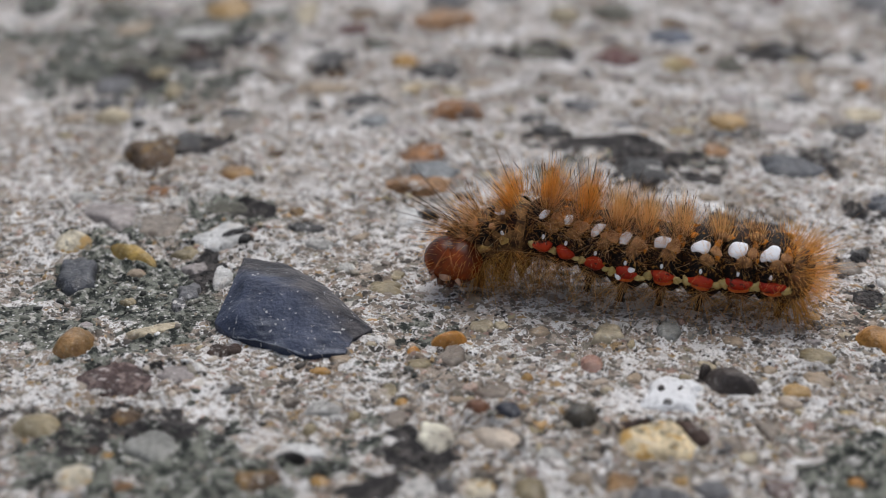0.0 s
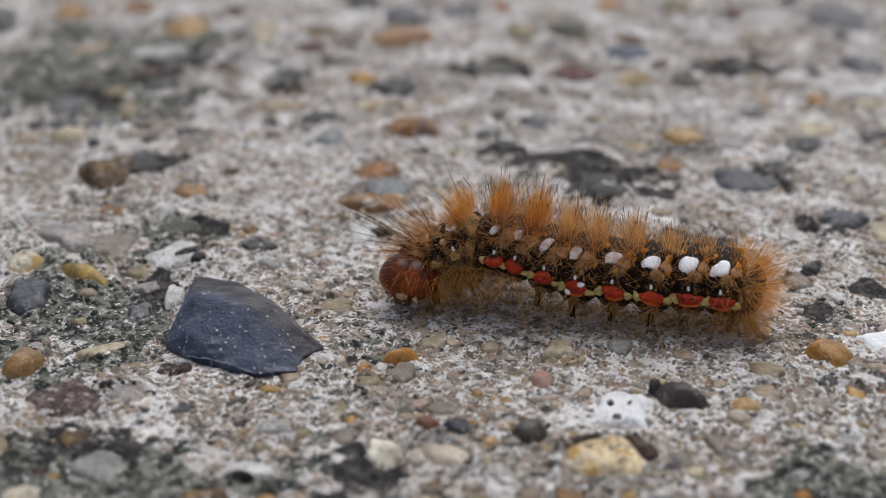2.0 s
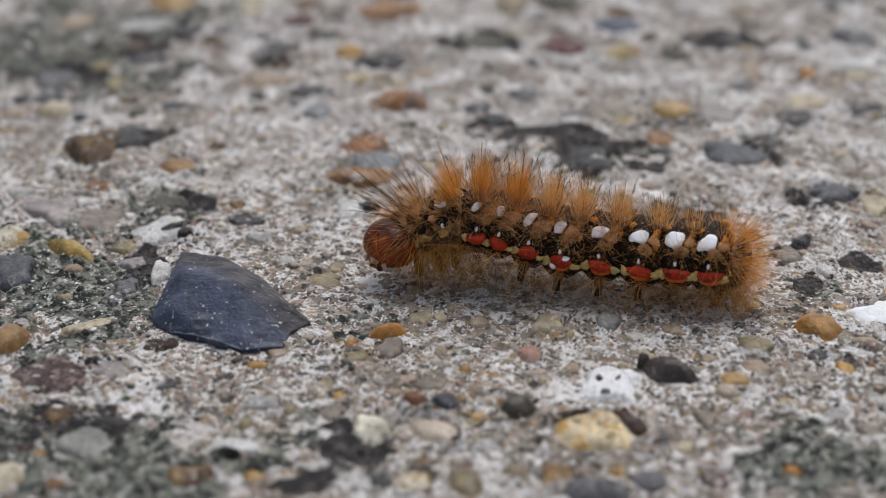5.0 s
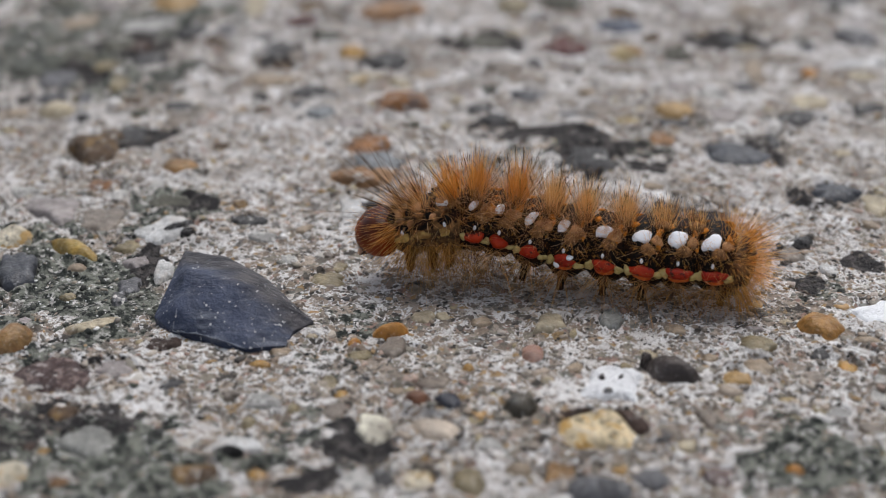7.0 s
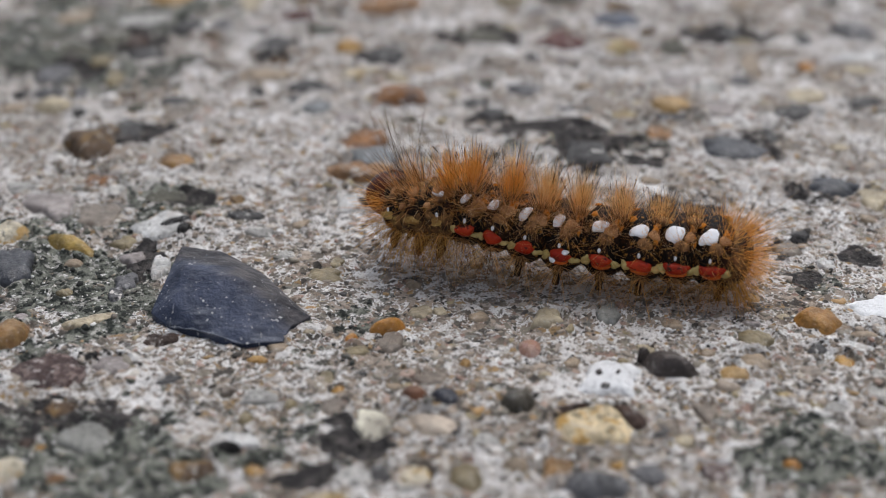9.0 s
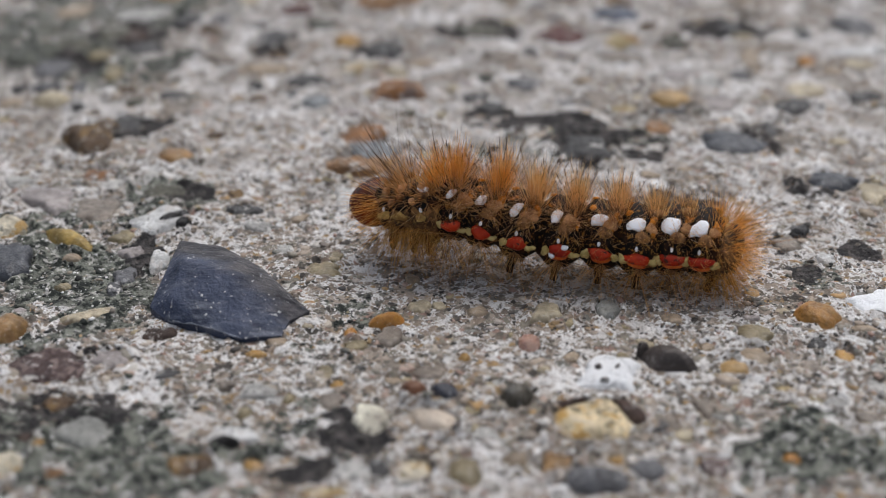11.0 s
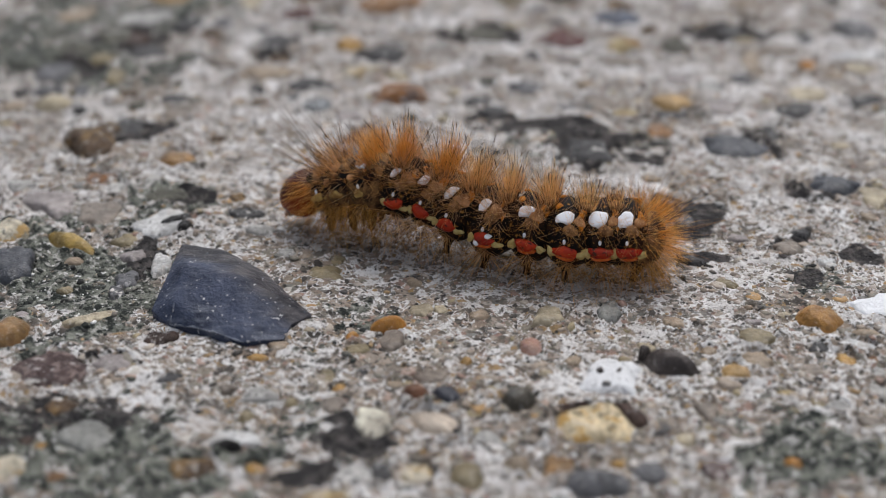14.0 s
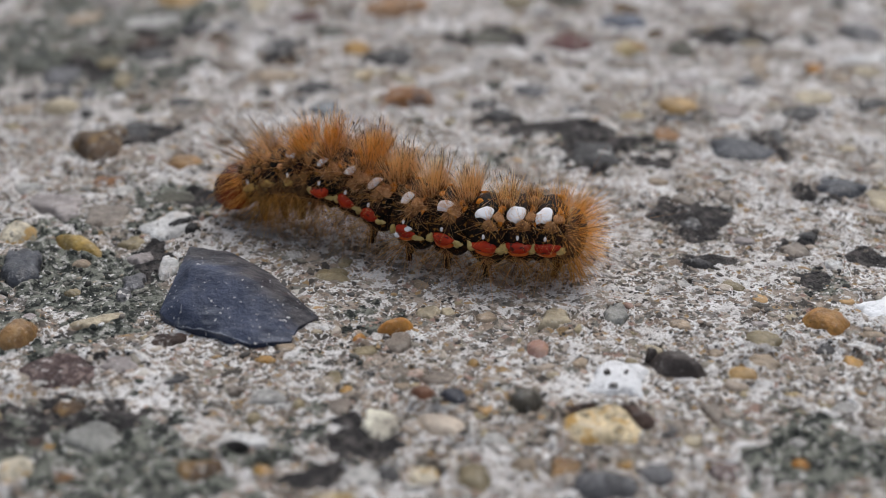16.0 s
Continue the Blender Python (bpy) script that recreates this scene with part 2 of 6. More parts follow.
MAT_GROUND = ground_material()
MAT_GRIT = grit_material("sand_grains", SAND)
MAT_QUARTZ = grit_material("quartz_gravel", QUARTZ, 0.4)
MAT_MOSS_GRIT = grit_material("lichen_grains", [
    (0.0, (0.125, 0.13, 0.11)), (0.25, (0.040, 0.045, 0.040)), (0.45, (0.11, 0.115, 0.095)), (0.58, (0.21, 0.205, 0.18)), (0.70, (0.025, 0.026, 0.025)),
    (0.92, (0.34, 0.30, 0.24))], 0.75)
MAT_GRIME = grit_material("black_grime", [(0.0, (0.03, 0.028, 0.028)), (0.35, (0.06, 0.055, 0.05)), (0.6, (0.018, 0.018, 0.019)), (0.85, (0.16, 0.14, 0.12))], 0.8)
MAT_CRUST = grit_material("lime_crust", [(0.0, (0.74, 0.73, 0.72)), (0.4, (0.84, 0.835, 0.83)), (0.8, (0.60, 0.58, 0.56))], 0.85)


def slate_material():
    """Blue-black flint with a brownish weathered band along its long edge."""
    m, n, l, b = shader("blue_black_flint", 0.42, 0.2)
    v = coords(n, l)
    c = blend(n, l, grain(n, l, v, 260, 5, 0.65), (0.022, 0.029, 0.052), (0.060, 0.074, 0.122))
    st = n.new("ShaderNodeMapping")
    st.inputs["Rotation"].default_value = (0, 0, radians(30))
    st.inputs["Scale"].default_value = (0.22, 1.0, 1.0)
    tc = n.new("ShaderNodeTexCoord")
    l.new(tc.outputs["Object"], st.inputs["Vector"])
    c = blend(n, l, grain(n, l, st.outputs[0], 700, 5, 0.65, 0.54, 0.70), c, (0.15, 0.165, 0.205))
    # the weathered band
    across = n.new("ShaderNodeVectorMath")
    across.operation = "DOT_PRODUCT"
    across.inputs[1].default_value = (0.588, 0.809, 0)
    l.new(tc.outputs["Object"], across.inputs[0])
    fray = n.new("ShaderNodeMath")
    fray.operation = "MULTIPLY_ADD"
    l.new(grain(n, l, st.outputs[0], 330, 5, 0.65, 0.25, 0.75), fray.inputs[0])
    fray.inputs[1].default_value = 0.0028
    l.new(across.outputs["Value"], fray.inputs[2])
    worn = n.new("ShaderNodeMapRange")
    worn.inputs["From Min"].default_value, worn.inputs["From Max"].default_value = 0.0018, 0.0036
    worn.inputs["To Max"].default_value = 0.85
    l.new(fray.outputs[0], worn.inputs["Value"])
    crust = blend(n, l, grain(n, l, st.outputs[0], 900, 4, 0.6, 0.42, 0.62), (0.020, 0.018, 0.020), (0.115, 0.105, 0.105))
    c = blend(n, l, worn.outputs[0], c, crust)
    c = blend(n, l, grain(n, l, v, 1500, 5, 0.7, 0.60, 0.70), c, (0.10, 0.115, 0.15))
    c = blend(n, l, grain(n, l, v, 2200, 3, 0.6, 0.645, 0.69), c, (0.50, 0.50, 0.51))
    l.new(c, b.inputs["Base Color"])
    bumped(n, l, b, grain(n, l, v, 330, 6, 0.66, 0.3, 0.7), 0.45, 0.0006)
    return m


MAT_SLATE = slate_material()
# paler flint colour for the highlight painted along its edges
MAT_EDGE_LIGHT = stone_material("flint_edge_highlight", (0.20, 0.225, 0.28), 0.5)


def skin_material(name, a, bcol, scale=900, lo=0.45, hi=0.6, rough=0.55, fleck=None, spec=0.12, relief=0.5):
    m, n, l, b = shader(name, rough, spec)
    v = coords(n, l)
    c = blend(n, l, grain(n, l, v, scale, 4, 0.6, lo, hi), a, bcol)
    if fleck:
        c = blend(n, l, grain(n, l, v, scale * 2.6, 3, 0.6, 0.6, 0.66), c, fleck)
    l.new(c, b.inputs["Base Color"])
    bumped(n, l, b, grain(n, l, v, scale * 2.2, 4), relief, 0.00012)
    return m


def head_material():
    """Polished chestnut, nearly black over the crown and behind, streaked."""
    m, n, l, b = shader("glossy_chestnut_head", 0.22, 0.24)
    v = coords(n, l, False)
    c = blend(n, l, grain(n, l, v, 420, 4, 0.6, 0.38, 0.66), (0.27, 0.050, 0.008), (0.10, 0.020, 0.005))
    at = n.new("ShaderNodeSeparateXYZ")
    l.new(v, at.inputs[0])
    up = maths(n, l, "MULTIPLY_ADD", at.outputs["Z"], 430.0, grain(n, l, v, 700, 4, 0.65, 0.2, 0.8))
    c = blend(n, l, step(n, l, up, 0.75, 1.45), c, (0.045, 0.012, 0.006))
    l.new(c, b.inputs["Base Color"])
    bumped(n, l, b, grain(n, l, v, 1500, 3), 0.12, 0.0001)
    return m


def hair_material(name, ramp, through_=0.35):
    """Thin bristles: coloured hair by hair, letting some light through."""
    m, n, l, b = shader(name, 0.5, 0.14)
    g = n.new("ShaderNodeNewGeometry")
    r = n.new("ShaderNodeValToRGB")
    els = r.color_ramp.elements
    els[0].position, els[0].color = 0.0, (*ramp[0], 1)
    els[1].position, els[1].color = 1.0, (*ramp[-1], 1)
    for i, col in enumerate(ramp[1:-1]):
        e = els.new((i + 1) / (len(ramp) - 1))
        e.color = (*col, 1)
    l.new(g.outputs["Random Per Island"], r.inputs["Fac"])
    l.new(r.outputs["Color"], b.inputs["Base Color"])
    tr = n.new("ShaderNodeBsdfTranslucent")
    l.new(r.outputs["Color"], tr.inputs["Color"])
    mx = n.new("ShaderNodeMixShader")
    mx.inputs[0].default_value = through_
    l.new(b.outputs[0], mx.inputs[1])
    l.new(tr.outputs[0], mx.inputs[2])
    l.new(mx.outputs[0], n["Material Output"].inputs["Surface"])
    return m


MAT_SKIN = skin_material("velvety_black_skin", (0.006, 0.0045, 0.004), (0.034, 0.014, 0.007), 700, 0.49, 0.62, 0.6, (0.32, 0.15, 0.03))
MAT_COLLAR = skin_material("brown_collar_skin", (0.05, 0.028, 0.016), (0.28, 0.15, 0.06), 800, 0.42, 0.60, 0.6, (0.42, 0.28, 0.09))
MAT_RED = skin_material("scarlet_spot", (0.27, 0.009, 0.003), (0.50, 0.042, 0.008), 620, 0.35, 0.65, 0.3, (0.06, 0.012, 0.006), 0.25)
MAT_YELLOW = skin_material("pale_yellow_spot", (0.44, 0.33, 0.11), (0.58, 0.47, 0.21), 1500, 0.4, 0.65, 0.5)
MAT_WHITE = skin_material("chalk_white_spot", (0.88, 0.90, 0.95), (0.80, 0.82, 0.87), 1500, 0.45, 0.7, 0.6, None, 0.12, 0.12)
MAT_ORANGE = skin_material("orange_band", (0.58, 0.21, 0.024), (0.05, 0.02, 0.010), 1000, 0.48, 0.58, 0.5)
MAT_WART = skin_material("tan_wart", (0.30, 0.155, 0.065), (0.09, 0.042, 0.02), 1500, 0.4, 0.65, 0.5)
MAT_PEACH = skin_material("peach_wart", (0.60, 0.33, 0.16), (0.22, 0.10, 0.04), 700, 0.4, 0.62, 0.5)
MAT_HEAD = head_material()
MAT_LIP = skin_material("pale_pinkish_lip", (0.52, 0.33, 0.23), (0.30, 0.14, 0.08), 900, 0.42, 0.6, 0.4)
MAT_CHEEK = skin_material("ochre_spot", (0.54, 0.37, 0.12), (0.26, 0.14, 0.045), 900, 0.42, 0.62, 0.5)
MAT_RIM = skin_material("orange_red_rim", (0.60, 0.15, 0.035), (0.46, 0.07, 0.012), 1100, 0.42, 0.62, 0.4)
MAT_FACE = skin_material("reddish_face_plate", (0.25, 0.055, 0.013), (0.11, 0.024, 0.008), 700, 0.42, 0.62, 0.3)
MAT_SUTURE = skin_material("pale_suture", (0.40, 0.15, 0.055), (0.28, 0.085, 0.03), 900, 0.4, 0.6, 0.4)
MAT_MOUTH = skin_material("dark_mouthparts", (0.05, 0.016, 0.01), (0.14, 0.07, 0.04), 1400, 0.45, 0.6, 0.35)
MAT_LEG = skin_material("amber_leg", (0.22, 0.11, 0.035), (0.10, 0.05, 0.02), 1200, 0.4, 0.6, 0.4)
HAIR_ORANGE = hair_material("rusty_orange_hair", [(0.74, 0.37, 0.085), (0.94, 0.57, 0.17), (0.97, 0.70, 0.29), (0.62, 0.29, 0.05)], 0.68)
HAIR_TAN = hair_material("tawny_hair", [(0.86, 0.54, 0.23), (0.96, 0.70, 0.36), (0.99, 0.82, 0.52), (0.68, 0.37, 0.11)], 0.68)
HAIR_GOLD = hair_material("golden_side_hair", [(0.62, 0.325, 0.065), (0.86, 0.52, 0.145), (0.42, 0.20, 0.04), (0.94, 0.67, 0.30)], 0.50)
HAIR_PEACH = hair_material("peach_hair", [(0.80, 0.50, 0.25), (0.93, 0.68, 0.42), (0.62, 0.32, 0.11), (0.97, 0.80, 0.58)], 0.48)
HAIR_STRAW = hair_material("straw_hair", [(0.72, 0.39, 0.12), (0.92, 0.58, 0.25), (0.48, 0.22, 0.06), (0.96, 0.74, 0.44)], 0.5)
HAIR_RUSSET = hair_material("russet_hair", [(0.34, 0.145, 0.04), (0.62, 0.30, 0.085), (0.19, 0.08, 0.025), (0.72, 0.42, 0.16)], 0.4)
HAIR_BROWN = hair_material("brown_flank_hair", [(0.15, 0.05, 0.014), (0.38, 0.155, 0.042), (0.05, 0.022, 0.010), (0.54, 0.29, 0.10)], 0.16)
HAIR_DARK = hair_material("dark_guard_hair", [(0.06, 0.03, 0.014), (0.16, 0.08, 0.03), (0.03, 0.018, 0.011)], 0.1)


# ---- mesh helpers ----
def mesh_of(name, verts, faces, material, smooth=True):
    me = bpy.data.meshes.new(name)
    me.from_pydata([tuple(v) for v in verts], [], [tuple(f) for f in faces])
    me.materials.append(material)
    if smooth:
        me.polygons.foreach_set("use_smooth", [True] * len(me.polygons))
    me.update()
    return me


def part(name, me, parent, label="", at=None):
    ob = new(name, me)
    ob.parent = parent
    if at is not None:
        ob.matrix_basis = at
    if label:
        ob["label"] = label
    return ob


def lattice(ix, iy, seed):
    h = (ix.astype(np.int64) * 374761393 + iy.astype(np.int64) * 668265263 + seed * 974711) & 0xFFFFFFFF
    h = ((h ^ (h >> 13)) * 1274126177) & 0xFFFFFFFF
    return ((h ^ (h >> 16)) & 0xFFFF) / 65535.0


def bumps(x, y, size, seed):
    """Smooth value noise, 0 to 1, with features of about that size."""
    u, v = x / size, y / size
    iu, iv = np.floor(u), np.floor(v)
    fu, fv = u - iu, v - iv
    fu, fv = fu * fu * (3 - 2 * fu), fv * fv * (3 - 2 * fv)
    a, b = lattice(iu, iv, seed), lattice(iu + 1, iv, seed)
    c, d = lattice(iu, iv + 1, seed), lattice(iu + 1, iv + 1, seed)
    return (a * (1 - fu) + b * fu) * (1 - fv) + (c * (1 - fu) + d * fu) * fv


# ---- the ground: one sheet of worn concrete, finely rough where it is seen close ----
ZONES = []


SOOT = []


def zone(x, y, rx, ry, k, dark=False):
    """A stain of grey-green lichen, or of blackish grime, in millimetres."""
    (SOOT if dark else ZONES).append((x, y, rx, ry, k))


zone(-35.8, -6.8, 9.2, 11.4, 1)
zone(28.7, -35.0, 6.8, 5.0, 1)
zone(-26.0, -35.6, 12.7, 5.6, 1)
zone(-33.0, -29.7, 6.2, 4.4, 0.7)
zone(-46.3, 62.5, 15.2, 12.3, 0.78)
zone(-43.3, 46.7, 11.3, 7.8, 0.78)
zone(14.7, 21.7, 8.0, 5.3, 0.72)
zone(-8.1, -14.3, 3.8, 2.4, 0.7)
zone(-6.3, -34.2, 3.1, 3.9, 0.3)
zone(-27.8, 10.4, 5.3, 4.0, 0.72)
zone(34.7, -7.0, 3.2, 2.9, 0.72)
zone(-20.3, -13.1, 3.1, 4.1, 0.3)
zone(-10.7, -20.3, 4.4, 3.3, 0.42)
zone(-11.4, -28.2, 4.0, 3.4, 0.45)
zone(-3.9, -37.8, 2.6, 2.2, 0.4)
zone(-6.8, -33.1, 2.3, 2.5, 1, True)
zone(-10.4, -37.9, 1.9, 1.5, 1, True)
zone(-8.4, -34.9, 1.6, 1.1, 0.8, True)
zone(-33.2, -28.9, 7.6, 3.5, 0.78, True)
zone(10.8, 28.9, 6.7, 2.8, 1, True)
zone(15.9, 21.2, 5.8, 4.7, 1, True)
zone(20.4, 19.8, 3.1, 2.6, 1, True)
zone(-28.1, -1.9, 1.7, 3.8, 1, True)
zone(34.2, -6.3, 1.6, 1.6, 1, True)
zone(40.3, -2.2, 2.2, 1.7, 1, True)
zone(24.8, -2.8, 2.5, 1.0, 1, True)
zone(34.0, 0.3, 2.3, 3.1, 1, True)
zone(24.4, 6.4, 2.8, 3.2, 1, True)
zone(-41.1, 55.9, 4.4, 4.4, 1, True)
zone(-32.2, -22.0, 2.7, 2.3, 0.7, True)
zone(15.0, -30.7, 1.8, 0.8, 0.4, True)
zone(35.6, 24.6, 2.6, 3.6, 0.8, True)
zone(38.2, 11.6, 2.6, 1.8, 0.8, True)
zone(-26.0, 10.4, 2.8, 1.8, 1, True)
zone(-19.7, 52.3, 3.5, 3.7, 1, True)
zone(-37.2, 54.0, 3.4, 2.6, 1, True)
zone(-46.0, 46.5, 4.2, 3.4, 1, True)
zone(-31.0, 47.0, 3.2, 2.4, 1, True)
zone(-7.0, 49.0, 2.6, 2.4, 1, True)
zone(37.5, 57.0, 4.6, 3.2, 1, True)
zone(-34.0, 26.6, 3.6, 2.4, 1, True)
zone(5.5, 55.5, 5.4, 3.0, 1, True)
zone(25.0, 8.0, 4.2, 2.6, 1, True)
zone(0.5, -10.1, 2.1, 1.7, 0.45, True)


def lichen_at(x, y, stains=ZONES):
    """How much lichen covers a place (metres), 0 to 1."""
    out = np.zeros_like(x)
    edge = bumps(x, y, 5 * MM, 31) * 0.7 + bumps(x, y, 1.3 * MM, 32) * 0.6
    for zx, zy, rx, ry, k in stains:
        d = np.hypot((x / MM - zx) / rx, (y / MM - zy) / ry)
        out = np.maximum(out, k * np.clip((1.3 - d - (edge - 0.65) * 1.5) * 1.8, 0, 1))
    return out


# ---- stones set in the concrete ----
def unit_ball(sub):
    bm = bmesh.new()
    bmesh.ops.create_icosphere(bm, subdivisions=sub, radius=1)
    v = np.array([p.co[:] for p in bm.verts])
    f = [[q.index for q in p.verts] for p in bm.faces]
    bm.free()
    return v, f


BALL3, BALL2, BALL4 = unit_ball(3), unit_ball(2), unit_ball(4)
PLAN = []          # centre, half axes, turn and height of all that lies in the ground
SET_IN = []


def outline(rng, kind, spokes):
    """The rim of a stone as radii over an even fan of angles: broken sides for a, f, w and, less ragged, h; rounder for r."""
    th = np.arange(spokes) * 2 * math.pi / spokes
    r = np.ones(spokes)
    if kind in "afwh":
        m = int(rng.integers(5, 8))
        phi = (np.arange(m) + rng.uniform(-0.35, 0.35, m)) * 2 * math.pi / m + rng.uniform(0, 6.28)
        d = rng.uniform(0.55, 1.0, m)
        side = np.maximum(np.cos(th[:, None] - phi) / d, 0.05)
        r = (side ** 13).sum(1) ** (-1 / 13)
    p, q = np.cos(th), np.sin(th)
    rag = (0.21, 0.17, 0.11) if kind in "afw" else (0.14, 0.085, 0.04) if kind != "h" else (0.06, 0.04, 0.03)
    for k, amp in zip((1.1, 2.6, 6.0), rag):
        o = rng.uniform(0, 90, 2)
        r = r * (1 + 2 * amp * (bumps(p * k + o[0], q * k + o[1], 1.0, int(rng.integers(1e6))) - 0.5))
    px, py = r * p, r * q
    px, py = px - (px.max() + px.min()) / 2, py - (py.max() + py.min()) / 2
    return px / np.abs(px).max(), py / np.abs(py).max()


RINGS = (0.0, 0.2, 0.38, 0.54, 0.68, 0.79, 0.87, 0.93, 0.97, 1.0)
PROFILE = {"h": 3.4, "f": 9.0, "a": 6.0, "w": 4.0, "r": 3.0}


def stone(x, y, a, b, h, turn, colour, kind, loose=False, name="stone", taper=0.0):
    """A stone set into the concrete: centre, half width, half depth and height above the ground in millimetres, turn in degrees; taper: how much it narrows to its far end."""
    rng = np.random.default_rng(int(abs(x * 977 + y * 331 + a * 71) * 10) + 5)
    spokes = 48
    if y > 30 or y < -34:
        h = 1.5 * h
    ox, oy = outline(rng, kind, spokes)
    oy = oy * (1 - taper * ox) / (1 + taper * 0.5)
    top = h - (0.14 if h < 0.5 else 0.05)
    foot = -0.62
    lean = rng.normal(size=2) * (0.10 if kind in "fr" else 0.17) * max(top, 0.15)
    cuts = [(rng.uniform(0, 6.28), rng.uniform(0.15, 0.55), rng.uniform(0.5, 1.1)) for _ in range(3)] if kind in "aw" and h > 0.3 else []
    co = []
    for q in RINGS:
        ux, uy = ox * q, oy * q
        z = foot + (top - foot) * (1 - q ** PROFILE[kind]) + lean[0] * ux + lean[1] * uy
        for an, start, slope in cuts:
            z = np.minimum(z, top - np.maximum(0, ux * math.cos(an) + uy * math.sin(an) - start) * slope * (top + 0.25))
        px, py = ux * a, uy * b
        rough = (bumps(px + x * 3, py + y * 3, 0.9, 5) - 0.5) * 0.16 + (bumps(px + x * 3, py + y * 3, 0.35, 6) - 0.5) * 0.09
        z = z + rough * (1.0 if kind in "afw" else 0.35) * min(1.0, 0.5 + h)
        co.append(np.stack([px, py, z], 1))
    co.append(np.stack([ox * a * 0.97, oy * b * 0.97, np.full(spokes, -1.3)], 1))
    v = np.concatenate(co)[spokes - 1:] * MM
    c, s = math.cos(radians(turn)), math.sin(radians(turn))
    v = np.stack([v[:, 0] * c - v[:, 1] * s, v[:, 0] * s + v[:, 1] * c, v[:, 2]], 1)
    faces = [(0, 1 + k, 1 + (k + 1) % spokes) for k in range(spokes)]
    for i in range(len(RINGS) - 1):
        for k in range(spokes):
            p, q = 1 + i * spokes + k, 1 + i * spokes + (k + 1) % spokes
            faces.append((p, p + spokes, q + spokes, q))
    faces.append(tuple(1 + (len(RINGS) - 1) * spokes + k for k in range(spokes - 1, -1, -1)))
    me = mesh_of(name, v, faces, STONE[colour])
    if kind in "aw":
        me.set_sharp_from_angle(angle=radians(48))
    ob = new(name, me)
    ob["label"] = colour.replace("_", " ") + " stone worn flush with the concrete"
    ob.location = (x * MM, y * MM, 0)
    if not loose:
        SET_IN.append(ob)
    PLAN.append((x, y, a, b, c, s, 0 if loose and kind != "f" else h))
    return ob


def speck_on(host, ob):
    """A dark speck that belongs to a stone."""
    ob.parent = host
    ob.location = ob.location - host.location
    ob["label"] = "black speck"
    return ob


def faint_stones(count):
    """Dull small stones that show here and there in the cement, clear of the others."""
    rng = np.random.default_rng(41)
    made = 0
    while made < count:
        y = rng.uniform(-34, 72)
        x = rng.uniform(-1, 1) * (34 + (y + 40) * 0.25)
        a = rng.uniform(0.7, 2.3) * (1 + max(0, y) / 90)
        b = a * rng.uniform(0.6, 1.0)
        if any(math.hypot(x - p[0], y - p[1]) < 0.8 * (a + max(p[2], p[3])) for p in PLAN):
            continue
        if y < 30 and (a > 1.5 or rng.uniform() < 0.35):
            continue
        dull = ["taupe", "pale_grey", "tan", "mauve_grey", "pale_ochre", "khaki"] + (["slate_grey", "moss_grey", "dark_grey", "olive_grey", "umber"] if y > 30 else [])
        colour = rng.choice(dull)
        stone(x, y, a, b, rng.uniform(0.04, 0.18), rng.uniform(-90, 90), str(colour), str(rng.choice(["a", "f", "a", "f"])))
        made += 1


stone(-41.02, 55.59, 2.57, 3.68, 0.31, -0, "olive_grey", "a")
stone(-38.05, 54.84, 2.19, 2.64, 0.26, -0, "dark_brown", "a")
stone(-33.40, 44.96, 2.44, 3.03, 0.29, -0, "moss_grey", "a")
stone(-46.45, 43.74, 2.46, 3.55, 0.29, -0, "slate_grey", "a")
stone(-38.85, 42.95, 1.39, 3.12, 0.17, -0, "khaki", "a")
stone(-44.43, 33.96, 2.69, 2.05, 0.64, -0, "pale_ochre", "r")
stone(-42.26, 37.79, 1.02, 2.58, 0.12, -0, "slate_grey", "a")
stone(-41.21, 32.32, 0.99, 1.09, 0.12, -0, "black", "a")
stone(-45.94, 38.02, 2.05, 1.41, 0.25, -0, "slate_grey", "a")
stone(-20.49, 53.56, 2.52, 3.52, 0.30, -0, "dark_grey", "a")
stone(-18.37, 51.75, 1.42, 2.30, 0.17, -0, "taupe", "a")
stone(-20.67, 43.80, 3.44, 1.70, 0.15, -0, "tan", "f")
stone(-21.53, 38.58, 1.01, 1.47, 0.12, -0, "dark_grey", "a")
stone(-15.29, 39.53, 3.03, 1.96, 0.36, -0, "dark_grey", "a")
stone(-14.23, 33.60, 1.96, 2.28, 0.24, -0, "blue_grey", "a")
stone(-11.39, 52.78, 1.96, 2.32, 0.47, -0, "ochre", "r")
stone(-6.56, 49.27, 2.91, 3.00, 0.34, -16, "dark_grey", "a")
stone(-4.90, 36.74, 3.70, 2.60, 0.70, -0, "rust", "w")
stone(-9.49, 44.31, 3.26, 1.40, 0.15, 21, "cream", "f")
stone(-6.69, 67.61, 4.95, 3.78, 0.48, -0, "terracotta", "a")
stone(5.07, 56.41, 4.05, 2.89, 0.15, -11, "olive_grey", "f")
stone(7.65, 47.91, 2.79, 2.31, 0.15, -0, "taupe", "f")
stone(15.70, 54.60, 3.47, 3.25, 0.32, -42, "maroon", "a")
stone(22.78, 61.80, 3.50, 2.61, 0.61, -0, "steel_blue", "r")
stone(22.91, 51.95, 2.50, 2.40, 0.60, -0, "pale_gold", "r")
stone(29.22, 51.73, 2.10, 3.17, 0.43, -0, "olive_grey", "r")
stone(22.44, 47.13, 3.84, 1.73, 0.15, -0, "taupe", "f")
stone(37.15, 57.44, 1.85, 2.42, 0.22, -0, "dark_grey", "a")
stone(40.53, 62.60, 1.70, 3.13, 0.20, -0, "taupe", "a")
stone(44.55, 45.60, 1.34, 2.02, 0.32, -0, "orange", "r")
